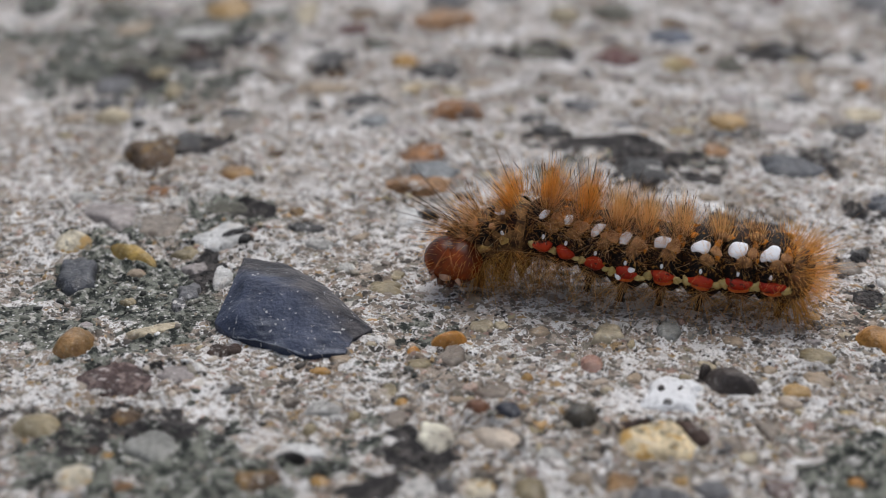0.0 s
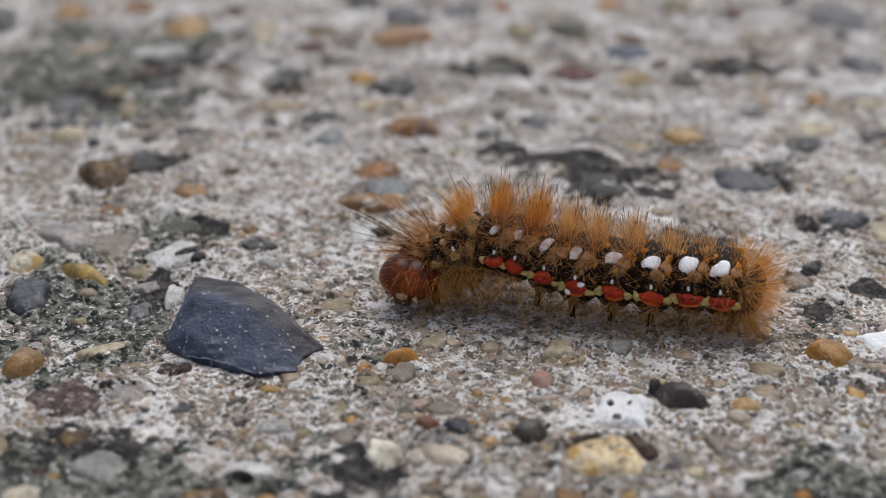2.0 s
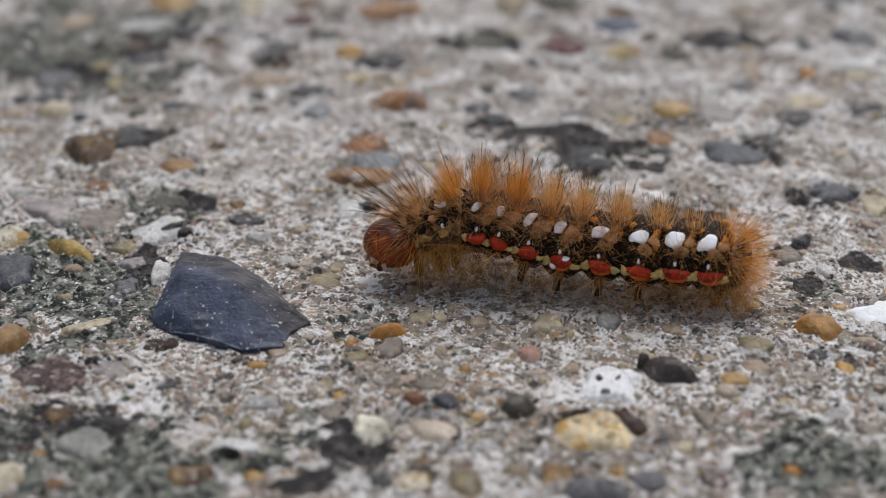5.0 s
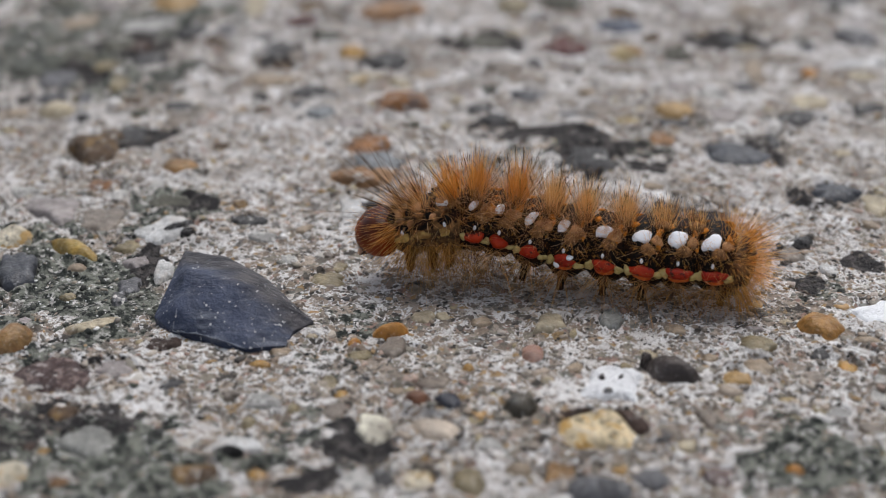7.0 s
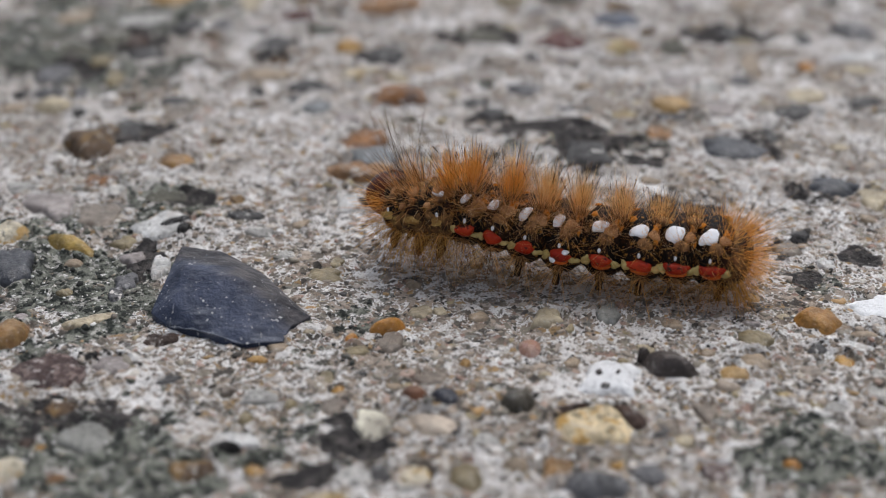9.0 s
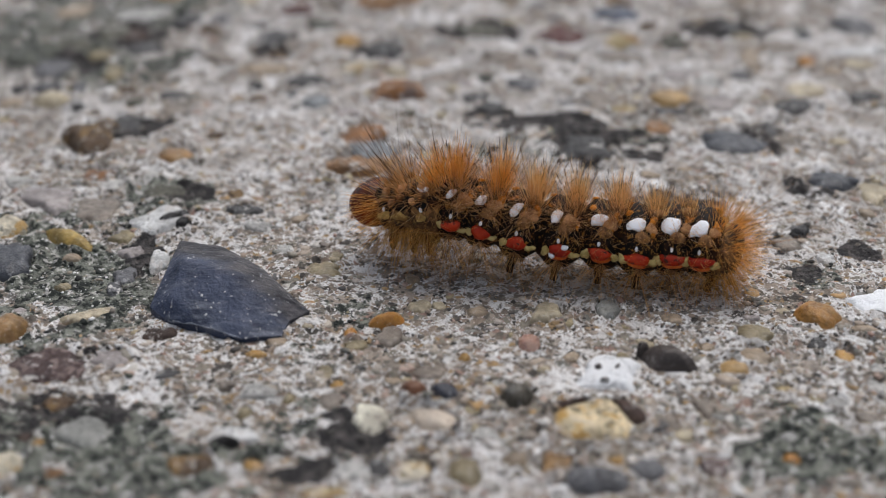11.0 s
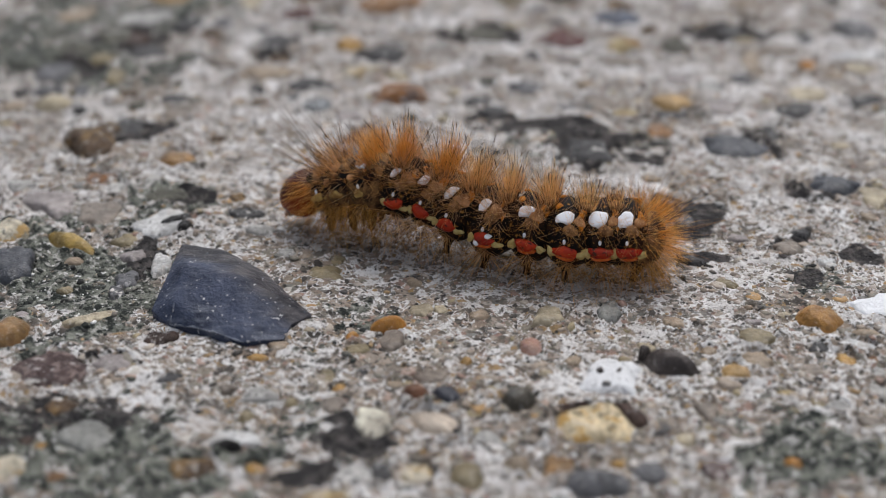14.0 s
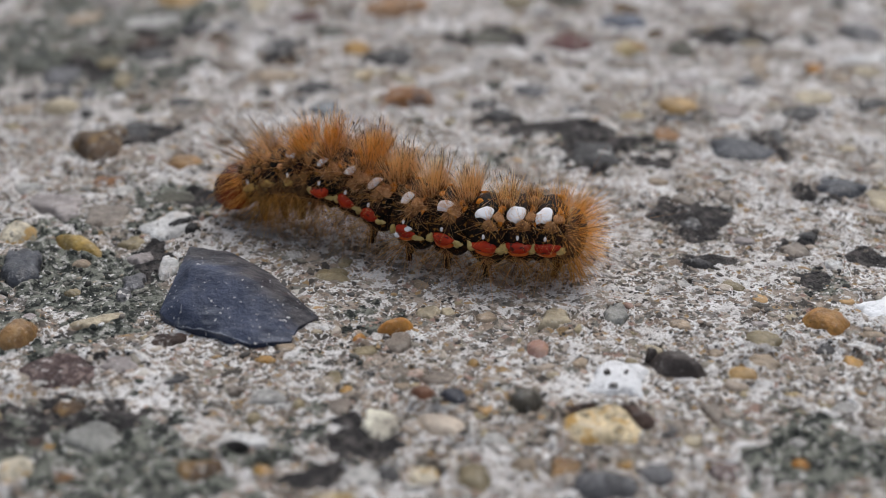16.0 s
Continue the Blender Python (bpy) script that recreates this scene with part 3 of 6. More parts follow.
stone(37.83, 46.34, 1.41, 4.67, 0.15, -0, "tan", "f")
stone(42.11, 51.01, 2.69, 2.14, 0.15, -21, "taupe", "f")
stone(52.69, 57.65, 3.00, 3.46, 0.36, -0, "slate_grey", "a")
stone(51.46, 48.90, 3.97, 1.88, 0.15, -0, "white", "f")
stone(50.69, 44.84, 2.48, 1.61, 0.15, -0, "pale_ochre", "f")
stone(48.91, 34.64, 2.77, 1.88, 0.32, 13, "dark_grey", "a")
stone(42.80, 36.66, 2.71, 2.54, 0.15, -0, "pale_ochre", "f")
stone(26.73, 33.43, 2.90, 2.44, 0.50, 10, "gold", "a")
stone(26.25, 30.65, 2.59, 1.18, 0.15, -0, "dark_grey", "f")
stone(24.33, 26.29, 2.19, 1.83, 0.15, -49, "terracotta", "f")
stone(21.20, 31.30, 1.95, 1.50, 0.15, -0, "pale_gold", "f")
stone(31.95, 22.34, 3.91, 3.87, 0.62, 23, "charcoal", "w")
stone(36.61, 25.52, 0.96, 3.86, 0.11, -0, "dark_grey", "a")
stone(40.93, 12.46, 3.38, 2.61, 0.52, -0, "charcoal", "w")
stone(5.81, 31.60, 1.94, 2.23, 0.23, -0, "dark_grey", "a")
stone(15.92, 21.35, 3.08, 3.39, 0.37, -0, "dark_grey", "a")
stone(14.23, 32.61, 2.28, 1.02, 0.15, -0, "slate_grey", "f")
stone(-38.42, 22.87, 3.60, 4.67, 1.10, -0, "umber", "w")
stone(-34.76, 27.59, 2.50, 2.62, 0.27, -28, "dark_grey", "a")
stone(-28.14, 19.00, 2.40, 2.17, 0.58, -0, "ochre_brown", "r")
stone(-35.42, 14.41, 2.39, 1.84, 0.28, 18, "rust", "a")
stone(-33.51, 12.24, 1.25, 1.84, 0.30, -0, "pale_grey", "r")
stone(-39.70, 8.86, 3.26, 3.58, 0.15, 14, "mauve_grey", "f")
stone(-34.28, 6.82, 2.38, 3.03, 0.15, -0, "taupe", "f")
stone(-27.88, 10.48, 2.82, 2.02, 0.34, -0, "olive_grey", "a")
stone(-27.65, 4.31, 3.39, 2.95, 0.45, 25, "white", "f")
stone(-26.24, 4.30, 1.90, 0.65, 0.62, 32, "black", "f")
stone(-25.21, 3.10, 0.70, 1.05, 0.60, -20, "black", "f")
stone(-42.13, 2.58, 2.13, 2.45, 0.90, -0, "cream", "r")
stone(-35.78, 0.11, 3.72, 1.29, 0.71, -39, "yellow_ochre", "r")
stone(-40.38, -4.13, 2.32, 3.64, 0.60, -0, "charcoal", "f")
stone(-34.89, -3.46, 1.10, 0.99, 0.26, -0, "tan", "r")
stone(-26.47, -3.83, 1.14, 2.55, 0.14, -0, "white", "a")
stone(-37.75, -17.03, 1.78, 2.50, 1.30, -19, "ochre_brown", "r")
stone(-32.79, -22.79, 4.23, 3.14, 0.48, -8, "mauve_brown", "a")
stone(-28.03, -21.86, 2.03, 1.80, 0.40, -27, "mauve_grey", "a")
stone(-29.42, -6.69, 1.24, 1.80, 0.15, -0, "slate_grey", "a")
stone(-29.83, -9.21, 0.90, 1.67, 0.11, -0, "slate_grey", "a")
stone(-20.73, 10.11, 1.11, 1.48, 0.13, -0, "umber", "a")
stone(-19.69, 6.15, 2.40, 1.41, 0.15, -0, "dark_grey", "f")
stone(-17.79, 2.85, 1.68, 1.23, 0.15, -0, "pale_grey", "f")
stone(-8.36, 23.80, 3.00, 4.30, 0.60, -0, "rust", "a")
stone(-7.07, 19.60, 3.70, 3.50, 0.66, -9, "blue_grey", "a")
stone(-8.24, 16.60, 4.20, 2.90, 0.50, 11, "terracotta", "a")
stone(-9.09, 9.47, 2.02, 2.67, 0.24, -0, "white", "a")
stone(-7.34, 9.09, 1.41, 0.89, 0.60, -22, "black", "a")
stone(-10.85, -5.75, 2.1, 2.0, 0.16, -44, "khaki", "w")
stone(-7.80, -17.12, 0.70, 1.05, 0.17, -0, "orange", "r")
stone(-4.47, -17.69, 1.39, 1.81, 0.15, -0, "taupe", "f")
stone(-0.02, -12.72, 0.76, 0.81, 0.15, -0, "pale_ochre", "f")
stone(9.88, -14.10, 1.62, 1.84, 0.50, -15, "pale_ochre", "a")
stone(15.11, -13.17, 1.28, 2.04, 0.42, -0, "dim_grey", "f")
stone(7.82, -18.94, 1.18, 1.99, 0.28, -0, "pink", "r")
stone(2.15, -21.24, 0.63, 0.82, 0.15, -0, "ochre", "r")
stone(-2.12, -27.34, 1.50, 1.40, 1.25, -0, "red_brown", "r")
stone(0.43, -27.38, 1.54, 1.38, 0.95, -14, "ink_blue", "h")
stone(6.35, -27.93, 1.73, 1.80, 1.30, -0, "olive_black", "r")
stone(12.95, -30.95, 4.30, 3.30, 0.50, 14, "honey_cream", "a")
# separate piece standing in for a dark brown stripe on the cream stone
stone(15.20, -30.20, 2.40, 0.95, 0.95, -62, "dark_brown", "a")
stone(10.68, -29.20, 1.90, 0.42, 0.80, 24, "dark_brown", "a")
stone(25.05, -23.2, 1.5, 1.5, 0.45, -0, "gold", "h")
stone(27.11, -21.49, 1.93, 1.67, 0.42, -32, "tan", "a")
stone(27.66, -17.69, 2.05, 1.78, 0.36, -0, "khaki", "a")
stone(37.35, -17.21, 1.69, 1.08, 0.39, -16, "tan", "r")
stone(34.78, -21.31, 1.00, 1.38, 0.12, -0, "ochre", "a")
stone(36.08, -18.94, 2.16, 1.15, 0.15, -12, "white", "f")
stone(32.81, -19.11, 1.11, 1.09, 0.15, -0, "dark_grey", "f")
stone(36.99, -21.16, 0.65, 0.68, 0.16, -0, "rust", "r")
stone(36.37, -26.10, 1.07, 1.48, 0.15, -0, "pale_grey", "f")
stone(31.06, -26.82, 0.43, 0.57, 0.10, -0, "khaki", "r")
stone(28.58, -26.59, 1.09, 0.85, 0.15, -34, "pale_gold", "f")
stone(27.35, -36.27, 0.90, 0.91, 0.22, -0, "orange", "r")
stone(27.69, -33.31, 1.06, 0.93, 0.25, -0, "pale_grey", "r")
stone(26.49, -7.91, 1.47, 0.86, 0.14, -44, "khaki", "a")
stone(23.96, -3.35, 1.69, 0.80, 0.20, -17, "dark_grey", "a")
stone(33.60, -0.64, 1.76, 1.86, 0.20, -21, "taupe", "a")
stone(35.47, 2.24, 0.96, 1.04, 0.12, -0, "dark_grey", "a")
stone(36.72, -3.80, 0.99, 1.19, 0.15, -0, "white", "f")
stone(27.80, -12.30, 0.68, 0.63, 0.16, -0, "tan", "r")
stone(20.69, -14.86, 1.17, 1.04, 0.15, -19, "tan", "f")
stone(21.70, -28.90, 1.08, 1.80, 0.13, -0, "taupe", "a")
stone(18.13, -31.02, 1.24, 1.40, 0.15, -0, "taupe", "f")
stone(21.19, -37.33, 1.44, 1.53, 0.15, -20, "mauve_brown", "f")
stone(13.62, -36.44, 0.80, 0.67, 0.19, -0, "ochre", "r")
stone(16.04, -37.46, 1.55, 1.44, 0.15, -0, "slate_grey", "f")
stone(11.97, -39.19, 2.84, 1.65, 0.68, -0, "slate_grey", "r")
stone(8.92, -36.72, 1.78, 1.62, 0.18, 45, "ochre_brown", "a")
stone(5.88, -36.25, 1.24, 1.14, 0.30, -0, "tan", "r")
stone(1.91, -37.84, 1.58, 2.27, 0.38, -0, "khaki", "r")
stone(-1.10, -35.40, 1.24, 0.77, 0.15, -0, "umber", "f")
stone(-0.58, -30.81, 2.75, 1.80, 0.62, -38, "pink_cream", "h")
stone(1.13, -32.65, 0.50, 0.77, 0.50, -0, "black", "a")
stone(-5.47, -30.60, 1.75, 2.50, 0.30, -0, "pale_cream", "f")
stone(-4.74, -37.40, 1.23, 1.57, 0.15, -0, "dark_grey", "a")
stone(-6.77, -37.69, 1.84, 1.57, 0.15, -0, "pale_grey", "f")
stone(-8.34, -40.56, 2.52, 0.84, 0.15, 8, "pale_gold", "f")
stone(-1.78, -37.71, 1.50, 1.52, 0.15, -32, "cream", "f")
stone(-16.34, -33.37, 2.36, 1.93, 0.28, -0, "white", "a")
stone(-17.07, -34.59, 1.60, 0.50, 0.60, 35, "black", "a")
stone(-14.42, -36.99, 1.02, 1.02, 0.24, -0, "ochre", "r")
stone(-19.23, -36.92, 2.23, 1.54, 0.15, -0, "umber", "f")
stone(-28.34, -32.42, 2.90, 2.54, 0.26, -0, "dim_grey", "f")
stone(-32.94, -33.06, 0.74, 0.87, 0.09, -0, "dark_brown", "a")
stone(-31.55, -33.90, 0.89, 0.76, 0.20, -26, "ochre", "r")
stone(-33.66, -37.03, 1.85, 2.24, 0.42, -25, "cream", "r")
stone(-29.44, -38.12, 0.99, 0.89, 0.24, -0, "terracotta", "r")
stone(-15.80, -29.48, 0.74, 0.99, 0.18, -0, "khaki", "r")
stone(-14.99, -26.47, 1.75, 1.21, 0.15, -0, "pale_grey", "f")
stone(-12.39, -27.49, 0.61, 0.86, 0.15, -0, "khaki", "r")
stone(-15.74, -20.63, 1.05, 0.74, 0.12, 15, "ochre", "a")
stone(-22.82, -24.04, 1.48, 0.96, 0.17, 15, "dark_grey", "a")
stone(-24.58, -17.29, 1.81, 1.30, 0.20, 28, "dark_brown", "a")
stone(-31.30, -14.13, 2.80, 0.84, 0.15, 27, "pale_ochre", "f")
stone(-8.50, -25.47, 0.71, 0.86, 0.17, -0, "ochre", "r")
stone(-8.83, -28.00, 1.21, 1.44, 0.15, -0, "taupe", "f")
stone(-0.98, -23.74, 1.72, 1.51, 0.15, -0, "taupe", "f")
stone(-3.85, -22.84, 1.20, 1.17, 0.15, -0, "taupe", "f")
stone(8.85, -23.25, 0.72, 0.70, 0.17, -0, "pale_ochre", "r")
stone(-38.22, -29.74, 2.40, 2.16, 0.58, -0, "khaki", "r")
stone(23.15, -19.83, 0.89, 0.86, 0.15, -0, "tan", "f")
stone(23.98, 10.08, 1.46, 1.33, 0.18, -0, "taupe", "a")
stone(28.46, 11.00, 1.18, 1.51, 0.14, -0, "taupe", "a")
stone(24.18, 4.91, 1.31, 1.52, 0.16, -0, "dark_grey", "a")
stone(-31.01, -28.19, 1.67, 1.41, 0.15, -0, "umber", "f")
stone(-6.72, -23.05, 0.58, 0.68, 0.07, -0, "dark_grey", "a")
stone(-24.50, 24.47, 1.26, 1.10, 0.15, -0, "umber", "a")
stone(-18.63, 18.00, 0.42, 0.82, 0.05, -0, "dark_grey", "a")
stone(44.50, 10.04, 1.79, 2.94, 0.15, -0, "pale_ochre", "f")
stone(-14.62, -1.96, 1.09, 1.16, 0.15, -0, "pale_grey", "f")
stone(32.32, -28.36, 1.43, 1.06, 0.15, -0, "pale_grey", "f")
stone(34.53, -30.82, 1.42, 1.21, 0.15, -0, "taupe", "f")
stone(-43.35, 12.92, 2.12, 1.59, 0.15, -0, "pale_grey", "f")
stone(3.56, -32.72, 1.36, 1.11, 0.15, -0, "pale_grey", "f")
stone(-49.76, 48.14, 3.95, 4.16, 0.47, -0, "moss_grey", "a")
stone(-45.54, 51.27, 2.90, 3.33, 0.35, -0, "olive_grey", "a")
stone(-54.34, 56.07, 2.24, 5.14, 0.27, -0, "moss_grey", "a")
stone(-32.64, 59.64, 2.23, 2.73, 0.27, -0, "dark_grey", "a")
stone(-38.21, 62.70, 4.15, 2.84, 0.15, -0, "pale_grey", "f")
stone(-31.13, 48.34, 1.77, 2.32, 0.21, -0, "moss_grey", "a")
stone(-41.52, 48.37, 1.78, 1.96, 0.21, -0, "khaki", "a")
stone(-53.05, 77.92, 2.45, 3.21, 0.59, -0, "ochre", "r")
stone(-43.83, 79.67, 2.44, 3.01, 0.29, -0, "rust", "a")
stone(-35.92, 70.58, 3.71, 4.27, 0.89, -0, "gold", "r")
stone(-30.67, 78.75, 1.85, 2.76, 0.22, -0, "umber", "a")
stone(-25.15, 70.48, 1.78, 6.35, 0.15, -0, "pale_ochre", "f")
stone(-17.72, 69.64, 2.31, 3.62, 0.28, -0, "umber", "a")
stone(-18.71, 63.73, 2.63, 2.08, 0.32, -0, "maroon", "a")
stone(-6.16, 77.01, 3.56, 4.40, 0.43, -0, "slate_grey", "a")
stone(1.25, 79.21, 3.19, 3.54, 0.15, -0, "slate_grey", "f")
stone(7.02, 80.59, 1.60, 2.79, 0.19, -0, "rust", "a")
stone(9.61, 69.87, 2.46, 3.29, 0.59, -0, "khaki", "r")
stone(22.19, 80.61, 2.26, 2.43, 0.54, -0, "orange", "r")
stone(38.58, 77.10, 1.84, 2.75, 0.22, -0, "maroon", "a")
stone(53.22, 76.28, 4.86, 5.83, 0.48, -0, "slate_grey", "a")
stone(-12.65, 82.44, 2.83, 3.44, 0.34, -0, "dark_grey", "a")
stone(31.54, 79.57, 2.42, 2.64, 0.58, -0, "khaki", "r")
stone(47.79, 82.29, 2.47, 3.09, 0.30, -0, "dark_grey", "a")
stone(-62.03, 73.05, 3.23, 5.13, 0.39, -0, "moss_grey", "a")
tagged(stone(19.45, -22.40, 2.75, 2.00, 1.45, -29, "soot_brown", "h", True, "dark_stone", 0.5), "dark brownish-black stone lying on the concrete", "stone")
tagged(stone(17.55, -20.75, 0.6, 0.45, 0.95, -35, "soot_brown", "a", True, "stone_crumb"), "tiny black crumb beside a dark stone", "stone")
tagged(stone(33.90, -15.22, 2.55, 2.30, 1.10, -12, "amber", "h", True, "amber_pebble"), "smooth translucent amber-brown pebble in the concrete", "pebble")
tagged(stone(-4.67, -15.43, 1.85, 1.00, 0.75, 22, "orange", "r", True, "orange_pebble"), "smooth elongated orange pebble", "pebble")
white_stone = tagged(stone(14.23, -23.81, 3.08, 3.02, 0.50, -0, "chalk", "a", True, "white_stone"), "chalky white stone with black specks", "stone")
tagged(stone(40.40, -12.34, 4.40, 2.90, 0.46, -8, "paint_white", "f", True, "paint_splash"), "flat splash of dried white paint on concrete", "paint")
speck_on(white_stone, stone(13.34, -23.75, 0.46, 0.50, 0.78, -0, "soot_brown", "a", True, "speck"))
speck_on(white_stone, stone(14.95, -23.85, 0.55, 0.28, 0.72, 48, "soot_brown", "a", True, "speck"))
speck_on(white_stone, stone(13.72, -25.75, 0.48, 0.22, 0.66, -0, "slate_grey", "a", True, "speck"))
stone(38.72, -14.32, 0.55, 0.55, 0.15, -20, "slate_grey", "f")
PLAN.append((-18.7, -12.0, 6.2, 5.4, 1, 0, 0))
faint_stones(125)


# ---- the sheet of concrete ----


def height_at(x, y):
    z = (bumps(x, y, 14 * MM, 1) - 0.5) * 0.5 + (bumps(x, y, 4 * MM, 2) - 0.5) * 0.40
    z += (bumps(x, y, 1.5 * MM, 3) - 0.5) * 0.34 + (bumps(x, y, 0.75 * MM, 4) - 0.5) * 0.24 + (bumps(x, y, 0.45 * MM, 5) - 0.5) * 0.14
    z -= 0.22
    # cement laps unevenly over the edges of the stones
    for sx, sy, a, b, c, s, h in PLAN:
        near = np.nonzero((np.abs(x / MM - sx) < 1.5 * max(a, b)) & (np.abs(y / MM - sy) < 1.5 * max(a, b)))
        if h > 0 and len(near[0]):
            px, py = x[near], y[near]
            dx, dy = px / MM - sx, py / MM - sy
            d = np.hypot((dx * c + dy * s) / a, (dy * c - dx * s) / b)
            lap = np.clip(1.15 - np.abs(d - 1.1) / 0.36, 0, 1) * (bumps(px, py, 1.5 * MM, 21) * 0.8 + bumps(px, py, 0.6 * MM, 22) * 0.55)
            z[near] += np.clip(lap, 0, 1.1) * (min(h, 0.5) + 0.12)
            # and lies a little low over the middle of a flush one
            z[near] -= np.clip((0.95 - d) * 2.5, 0, 1) * 0.45
    return z * MM


def build_ground():
    xs = np.concatenate([[-30, -6, -1.2, -0.4, -0.15, -0.09], np.arange(-0.066, 0.0661, 0.00027), [0.09, 0.15, 0.4, 1.2, 6, 30]])
    ys = np.concatenate([[-30, -6, -1.2, -0.4, -0.15, -0.07], np.arange(-0.046, 0.03, 0.00027), np.arange(0.03, 0.0921, 0.00042), [0.11, 0.15, 0.25, 0.4, 1.2, 6, 30]])
    gx, gy = np.meshgrid(xs, ys)
    gz = height_at(gx, gy)
    nx, ny = len(xs), len(ys)
    verts = np.stack([gx.ravel(), gy.ravel(), gz.ravel()], 1)
    i = (np.arange(ny - 1)[:, None] * nx + np.arange(nx - 1)[None, :]).ravel()
    faces = np.stack([i, i + 1, i + nx + 1, i + nx], 1)
    me = bpy.data.meshes.new("ground")
    me.vertices.add(len(verts))
    me.vertices.foreach_set("co", verts.ravel())
    me.loops.add(len(faces) * 4)
    me.loops.foreach_set("vertex_index", faces.ravel())
    me.polygons.add(len(faces))
    me.polygons.foreach_set("loop_start", np.arange(len(faces)) * 4)
    me.polygons.foreach_set("use_smooth", np.ones(len(faces), bool))
    me.materials.append(MAT_GROUND)
    a = me.attributes.new("lichen", "FLOAT", "POINT")
    a.data.foreach_set("value", lichen_at(gx, gy).ravel())
    a = me.attributes.new("soot", "FLOAT", "POINT")
    a.data.foreach_set("value", lichen_at(gx, gy, SOOT).ravel())
    a = me.attributes.new("crust", "FLOAT", "POINT")
    a.data.foreach_set("value", np.clip((gy / MM + 6) / 30 + (bumps(gx, gy, 16 * MM, 51) - 0.5) * 1.2, 0, 1).ravel())
    me.update(calc_edges=True)
    return tagged(new("ground", me), "worn pale exposed-aggregate concrete with embedded pebbles", "ground", kind="structure")


ground = build_ground()
for ob_ in SET_IN:
    ob_.parent = ground


# ---- the caterpillar ----
caterpillar = tagged(new("caterpillar"), "hairy orange-brown caterpillar with red and white spots crawling over concrete", "caterpillar")
SEG = {}
RNG = np.random.default_rng(7)


def hair_mesh(name, base, way, length, radius, material, bend=None, tip=0.16):
    """Tapered three-sided bristles, from their roots along their ways; bend: how far each tip leans, as a share of its length."""
    n = len(base)
    way = way / np.linalg.norm(way, axis=1)[:, None]
    bend = np.zeros((n, 3)) if bend is None else bend
    side = np.cross(way, np.where(np.abs(way[:, 2:3]) > 0.9, np.array([[1.0, 0, 0]]), np.array([[0, 0, 1.0]])))
    side /= np.linalg.norm(side, axis=1)[:, None]
    other = np.cross(way, side)
    rings = []
    for s, k in ((0, 1.0), (0.35, 0.9), (0.7, 0.62), (1.0, tip)):
        mid = base + (way * s + bend * s * s) * length[:, None]
        for q in range(3):
            an = q * 2.0944
            rings.append(mid + (side * math.cos(an) + other * math.sin(an)) * (radius * k)[:, None])
    verts = np.stack(rings, 1).reshape(-1, 3) * MM
    one = [(r * 3 + q, r * 3 + (q + 1) % 3, r * 3 + 3 + (q + 1) % 3, r * 3 + 3 + q) for r in range(3) for q in range(3)]
    faces = (np.array(one)[None] + (np.arange(n) * 12)[:, None, None]).reshape(-1, 4)
    return mesh_of(name, verts.tolist(), faces.tolist(), material)


def tuft(name, parent, centre, axis, count, spread, length, material, root=0.5, radius=0.032, label="", droop=0.0, wild=0.2, tip=0.16):
    """A brush of bristles from one wart: millimetres, in the segment's space."""
    axis = np.array(axis, float)
    axis /= np.linalg.norm(axis)
    off = RNG.normal(size=(count, 3)) * root * 0.5
    off -= (off @ axis)[:, None] * axis * 0.8
    way = axis + off / max(root, 0.01) * spread + RNG.normal(size=(count, 3)) * spread * 0.35
    ln = length * np.clip(RNG.normal(0.86, wild, count), 0.35, 1.25)
    bend = RNG.normal(size=(count, 3)) * 0.07
    bend[:, 2] -= droop
    me = hair_mesh(name, np.array(centre) + off, way, ln, radius * RNG.uniform(0.7, 1.25, count), material, bend, tip)
    return part(name, me, parent, label)


def skin_point(x, th, r, lift=0.0, side=1):
    """A place on a segment's skin: along it, at an angle up from its side."""
    rr = r * (1.0 - 0.045 * x * x / 2.2) + lift
    return np.array([x, side * rr * math.cos(th), rr * math.sin(th) * (1.0 if th > 0 else 0.92)])


def patch(name, parent, r, x, deg, hx, ha, thick, material, side=1, label="", wobble=0.12, square=1.0, slant=0.0):
    """A slightly raised spot on the skin: half length hx and half width ha in millimetres."""
    verts, faces = [], []
    rings, spokes = 5, 18
    ph = RNG.uniform(0, 6.28, 3)
    for i in range(rings + 1):
        q = i / rings
        for k in range(spokes):
            an = k * 2 * math.pi / spokes
            w = 1 + wobble * (math.sin(2 * an + ph[0]) * 0.6 + math.sin(3 * an + ph[1]) * 0.5 + math.sin(5 * an + ph[2]) * 0.3)
            cx, sx = math.cos(an), math.sin(an)
            px = x + hx * q * w * math.copysign(abs(cx) ** square, cx)
            pa = ha * q * w * math.copysign(abs(sx) ** square, sx)
            px += slant * pa
            verts.append(skin_point(px, radians(deg) + pa / r, r, 0.05 + thick * math.sqrt(max(0, 1 - q * q)) - 0.12 * (q > 0.99), side) * MM)
    for i in range(rings):
        for k in range(spokes):
            a, b = i * spokes + k, i * spokes + (k + 1) % spokes
            faces.append((a, a + spokes, b + spokes, b) if side > 0 else (b, b + spokes, a + spokes, a))
    return part(name, mesh_of(name, verts, faces, material), parent, label)


